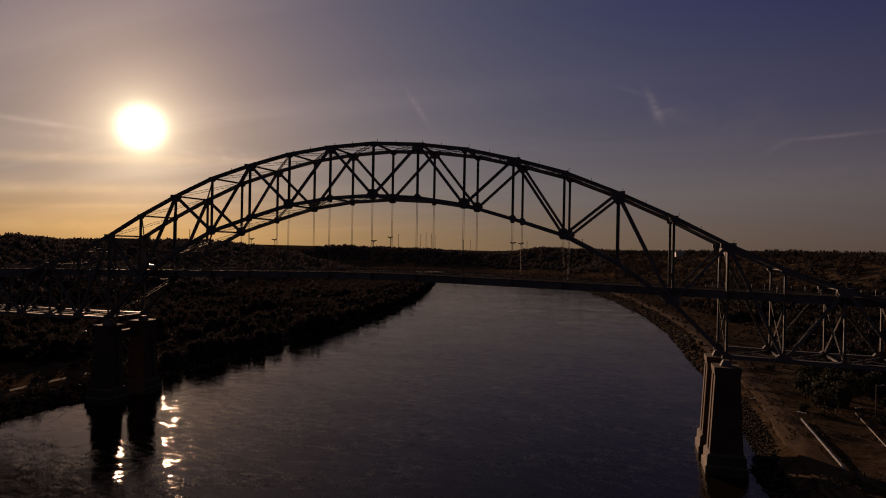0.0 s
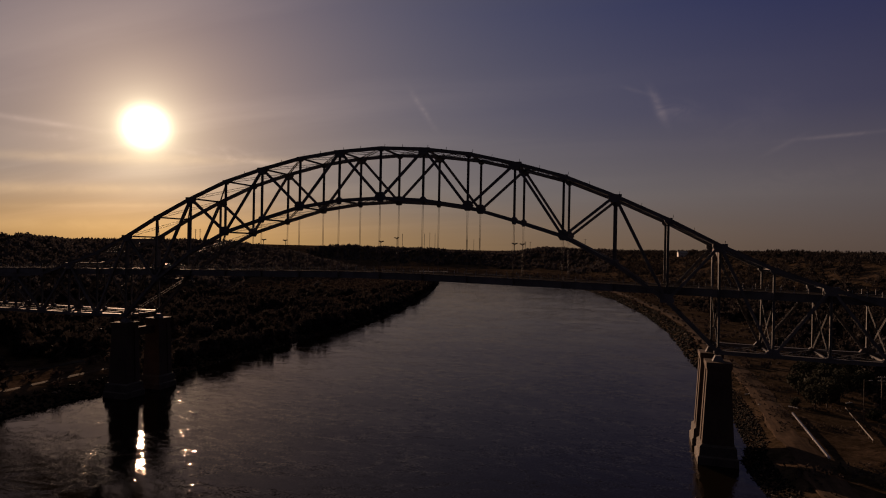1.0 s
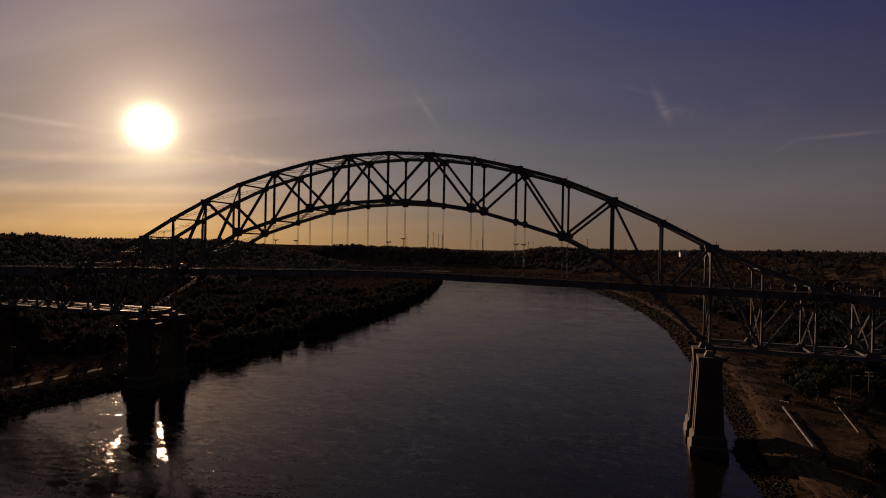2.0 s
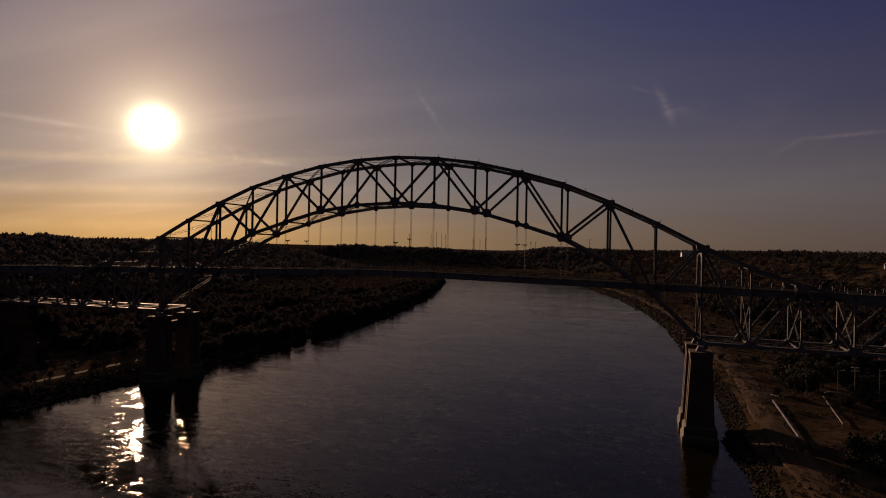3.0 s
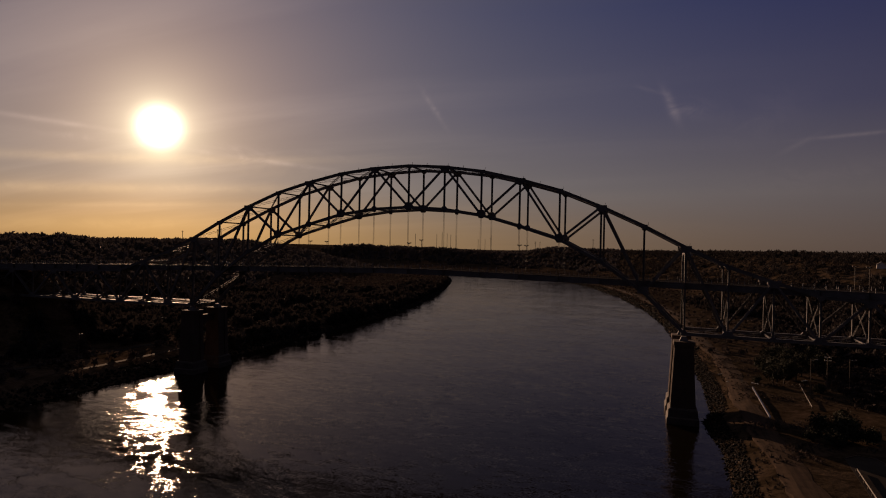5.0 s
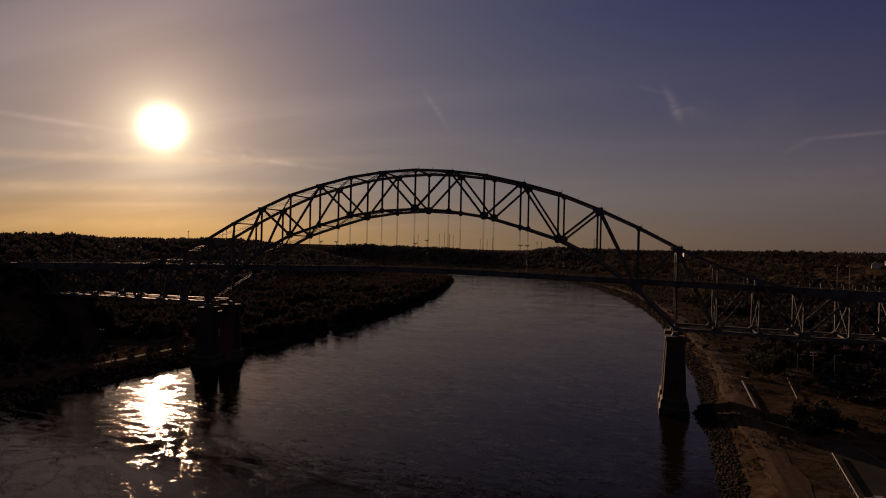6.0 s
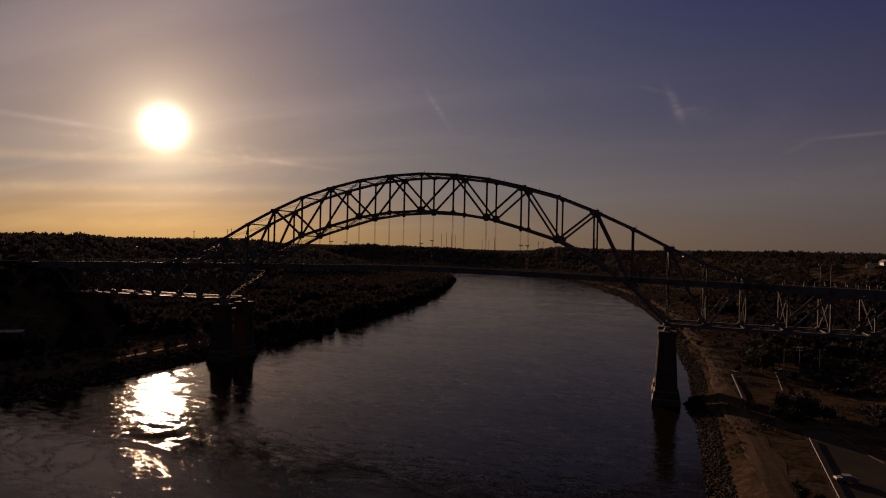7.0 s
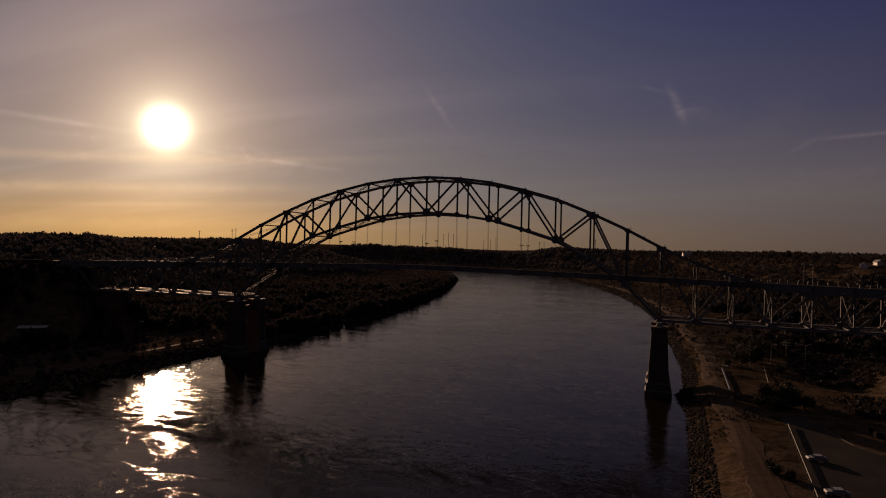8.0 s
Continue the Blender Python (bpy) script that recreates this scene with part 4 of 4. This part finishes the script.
def light_pole(x, y, h):
    m = thing("street_lamp", "slender wooden pole with a small lamp beside the road", "street lamp", (x, y, float(land(x, y)) - 0.2), group="roadside lamps")
    part("pole", rod(bmesh.new(), (0, 0, 0), (0, 0, h), 0.14, 7), WOOD, m)
    part("arm", rod(bmesh.new(), (0, 0, h - 0.5), (1.6, 0, h - 0.1), 0.05, 5), GALV, m)
    part("lamp_head", box(bmesh.new(), (1.4, -0.16, h - 0.2), (2.1, 0.16, h - 0.02), 0.04), GALV, m)
    return m


for x, y, h in ((136, 36, 12.5), (-133, -17, 11), (171, 125, 11), (-146, 40, 11), (149.8, 44, 12)):
    light_pole(x, y, h)


def crossarm_pole(x, y, h):
    """A short utility pole with two pale crossarms and their insulators."""
    m = thing("utility_pole", "wooden utility pole with two pale crossarms near the grove", "utility pole", (x, y, float(land(x, y)) - 0.3))
    part("pole", rod(bmesh.new(), (0, 0, 0), (0, 0, h), 0.15, 8), WOOD, m)
    for z in (h - 0.3, h - 1.4):
        arm = part("crossarm", box(bmesh.new(), (-1.15, -0.24, z - 0.12), (1.15, -0.08, z + 0.12), 0.02), GALV, m)
        for u in (-1.0, -0.5, 0.5, 1.0):
            part("insulator", rod(bmesh.new(), (u, -0.16, z + 0.12), (u, -0.16, z + 0.34), 0.06, 6), WHITE, arm)
    return m


crossarm_pole(142.6, 42.6, 13.0)


def driftlog(x, y, turn, long):
    bm = rod(bmesh.new(), (-long / 2, 0, 0.12), (long / 2, 0.2, 0.16), 0.17, 8)
    rod(bm, (long * 0.1, 0, 0.15), (long * 0.3, 0.7, 0.35), 0.07, 6)
    log = new("driftwood_log", mesh_of("driftwood_log", bm, WHITE))
    log.matrix_world = pose(x, y, float(land(x, y)) + 0.02, 0, 0, turn)
    return tagged(log, "bleached driftwood log lying on the bank", "log", "driftwood")


for x, y, turn, long in ((111.3, 68.3, 40, 3.5), (112.6, 51, 20, 3.0), (120.4, 47.1, -50, 3.0), (139.7, 61, 30, 2.5)):
    driftlog(x, y, turn, long)


def house(x, y, turn, size, label, wall_mat, roof_mat, low_roof=False):
    wx, wy, h = size
    hs = thing("house" if not low_roof else "storage_building", label, "house" if not low_roof else "building", (x, y, float(land(x, y)) - 0.8), turn)
    part("wall", box(bmesh.new(), (-wx / 2, -wy / 2, 0), (wx / 2, wy / 2, h), 0.05), wall_mat, hs)
    rise = 0.5 if low_roof else wy * 0.38
    ring = [(h - 0.15, -wy / 2 - 0.5), (h + 0.1, -wy / 2 - 0.5), (h + rise + 0.25, 0), (h + 0.1, wy / 2 + 0.5), (h - 0.15, wy / 2 + 0.5), (h + rise, 0)]
    roof = part("roof", prism(bmesh.new(), [(-u, v) for u, v in ring], (-wx / 2 - 0.4, 0, 0), (wx / 2 + 0.4, 0, 0)), roof_mat, hs)
    if not low_roof:
        for s in (-1, 1):
            gable = prism(bmesh.new(), [(0, -wy / 2), (rise, 0), (0, wy / 2)], (s * (wx / 2 - 0.2), 0, h), (s * wx / 2, 0, h), (0, 1, 0))
            part("gable", gable, wall_mat, hs)
        part("chimney", box(bmesh.new(), (wx * 0.2, -0.4, h + rise * 0.5), (wx * 0.2 + 0.8, 0.4, h + rise + 1.1), 0.04), ROCK, roof)
    for k in range(3):
        u = (k - 1) * wx * 0.3
        win = part("window", box(bmesh.new(), (u - 0.65, -wy / 2 - 0.06, h * 0.35), (u + 0.65, -wy / 2 + 0.02, h * 0.35 + 1.4), 0.02), WHITE, hs)
        part("pane", box(bmesh.new(), (u - 0.55, -wy / 2 - 0.08, h * 0.35 + 0.1), (u + 0.55, -wy / 2 - 0.05, h * 0.35 + 1.3)), GLASS, win)
    return hs


house(276, 425, 75, (8, 6.5, 3.4), "white gabled house among the hillside trees", WHITE, ROOF)
house(289, 431, 100, (8, 6, 3.2), "white gabled house with a pale roof on the hillside", WHITE, ROOF)
house(147, 905, 10, (14, 9, 6), "white house standing on the wooded ridge", WHITE, ROOF)
house(-181, -31, 40, (11, 8, 5), "blue-grey flat-roofed building behind the canal road", SIDING, ROOF, True)


house(-345, 1118, 20, (62, 16, 5), "long pale low shed on the far shore", WHITE, ROOF, True)
house(-293, 1092, 15, (40, 12, 4), "long pale low shed on the far shore", SIDING, ROOF, True)
for k in range(7):
    x, y = -372 + 22 * k + 5 * math.sin(k * 2.1), 1096 - 5 * k
    car(x, y, 15 + 40 * math.sin(k), CARWHITE, "pale van parked by the far shore", float(land(x, y)))


def beacon(x, y):
    b = thing("navigation_beacon", "dark navigation beacon on the point of the bank", "beacon", (x, y, float(land(x, y)) - 0.3))
    part("pole", rod(bmesh.new(), (0, 0, 0), (0, 0, 9.5), 0.22, 8), DARKSTEEL, b)
    for s in (-1, 1):
        part("brace", rod(bmesh.new(), (s * 1.4, 0, 0), (0, 0, 4.5), 0.1, 6), DARKSTEEL, b)
    part("daymark", box(bmesh.new(), (-1.0, -0.08, 6.6), (1.0, 0.08, 8.8), 0.03), DARKSTEEL, b)
    part("lantern", rod(bmesh.new(), (0, 0, 9.5), (0, 0, 10.1), 0.3, 8), GALV, b)
    return b


beacon(-250, 815)


def mast(x, y, h, arms):
    m = thing("utility_pole", "tall dark transmission pole rising above the ridge", "utility pole", (x, y, float(land(x, y)) - 0.3), group="transmission line")
    part("pole", prism(bmesh.new(), [(0.45 * math.cos(k * math.pi / 3), 0.45 * math.sin(k * math.pi / 3)) for k in range(6)], (0, 0, 0), (0, 0, h), (1, 0, 0)), WOOD, m)
    for k in range(arms):
        part("crossarm", box(bmesh.new(), (-2.6, -0.2, h - 1.5 - 3.5 * k), (2.6, 0.2, h - 1.1 - 3.5 * k), 0.03), WOOD, m)
    return m


MASTS = [(-651, 637, 71, 1), (-670, 750, 77, 2), (-683, 778, 79, 2), (-436, 1162, 83, 0), (-408, 1236, 85, 0), (-402, 1259, 89, 0), (-396, 1282, 87, 0), (-387, 1284, 84, 0),
         (-326, 1323, 74, 1), (-314, 1347, 75, 0), (-300, 1350, 78, 1), (-148, 1137, 69, 2), (-138, 1138, 69, 1), (-7, 903, 72, 1)]
for x, y, z, arms in MASTS:
    mast(x, y, z - float(land(x, y)), arms)
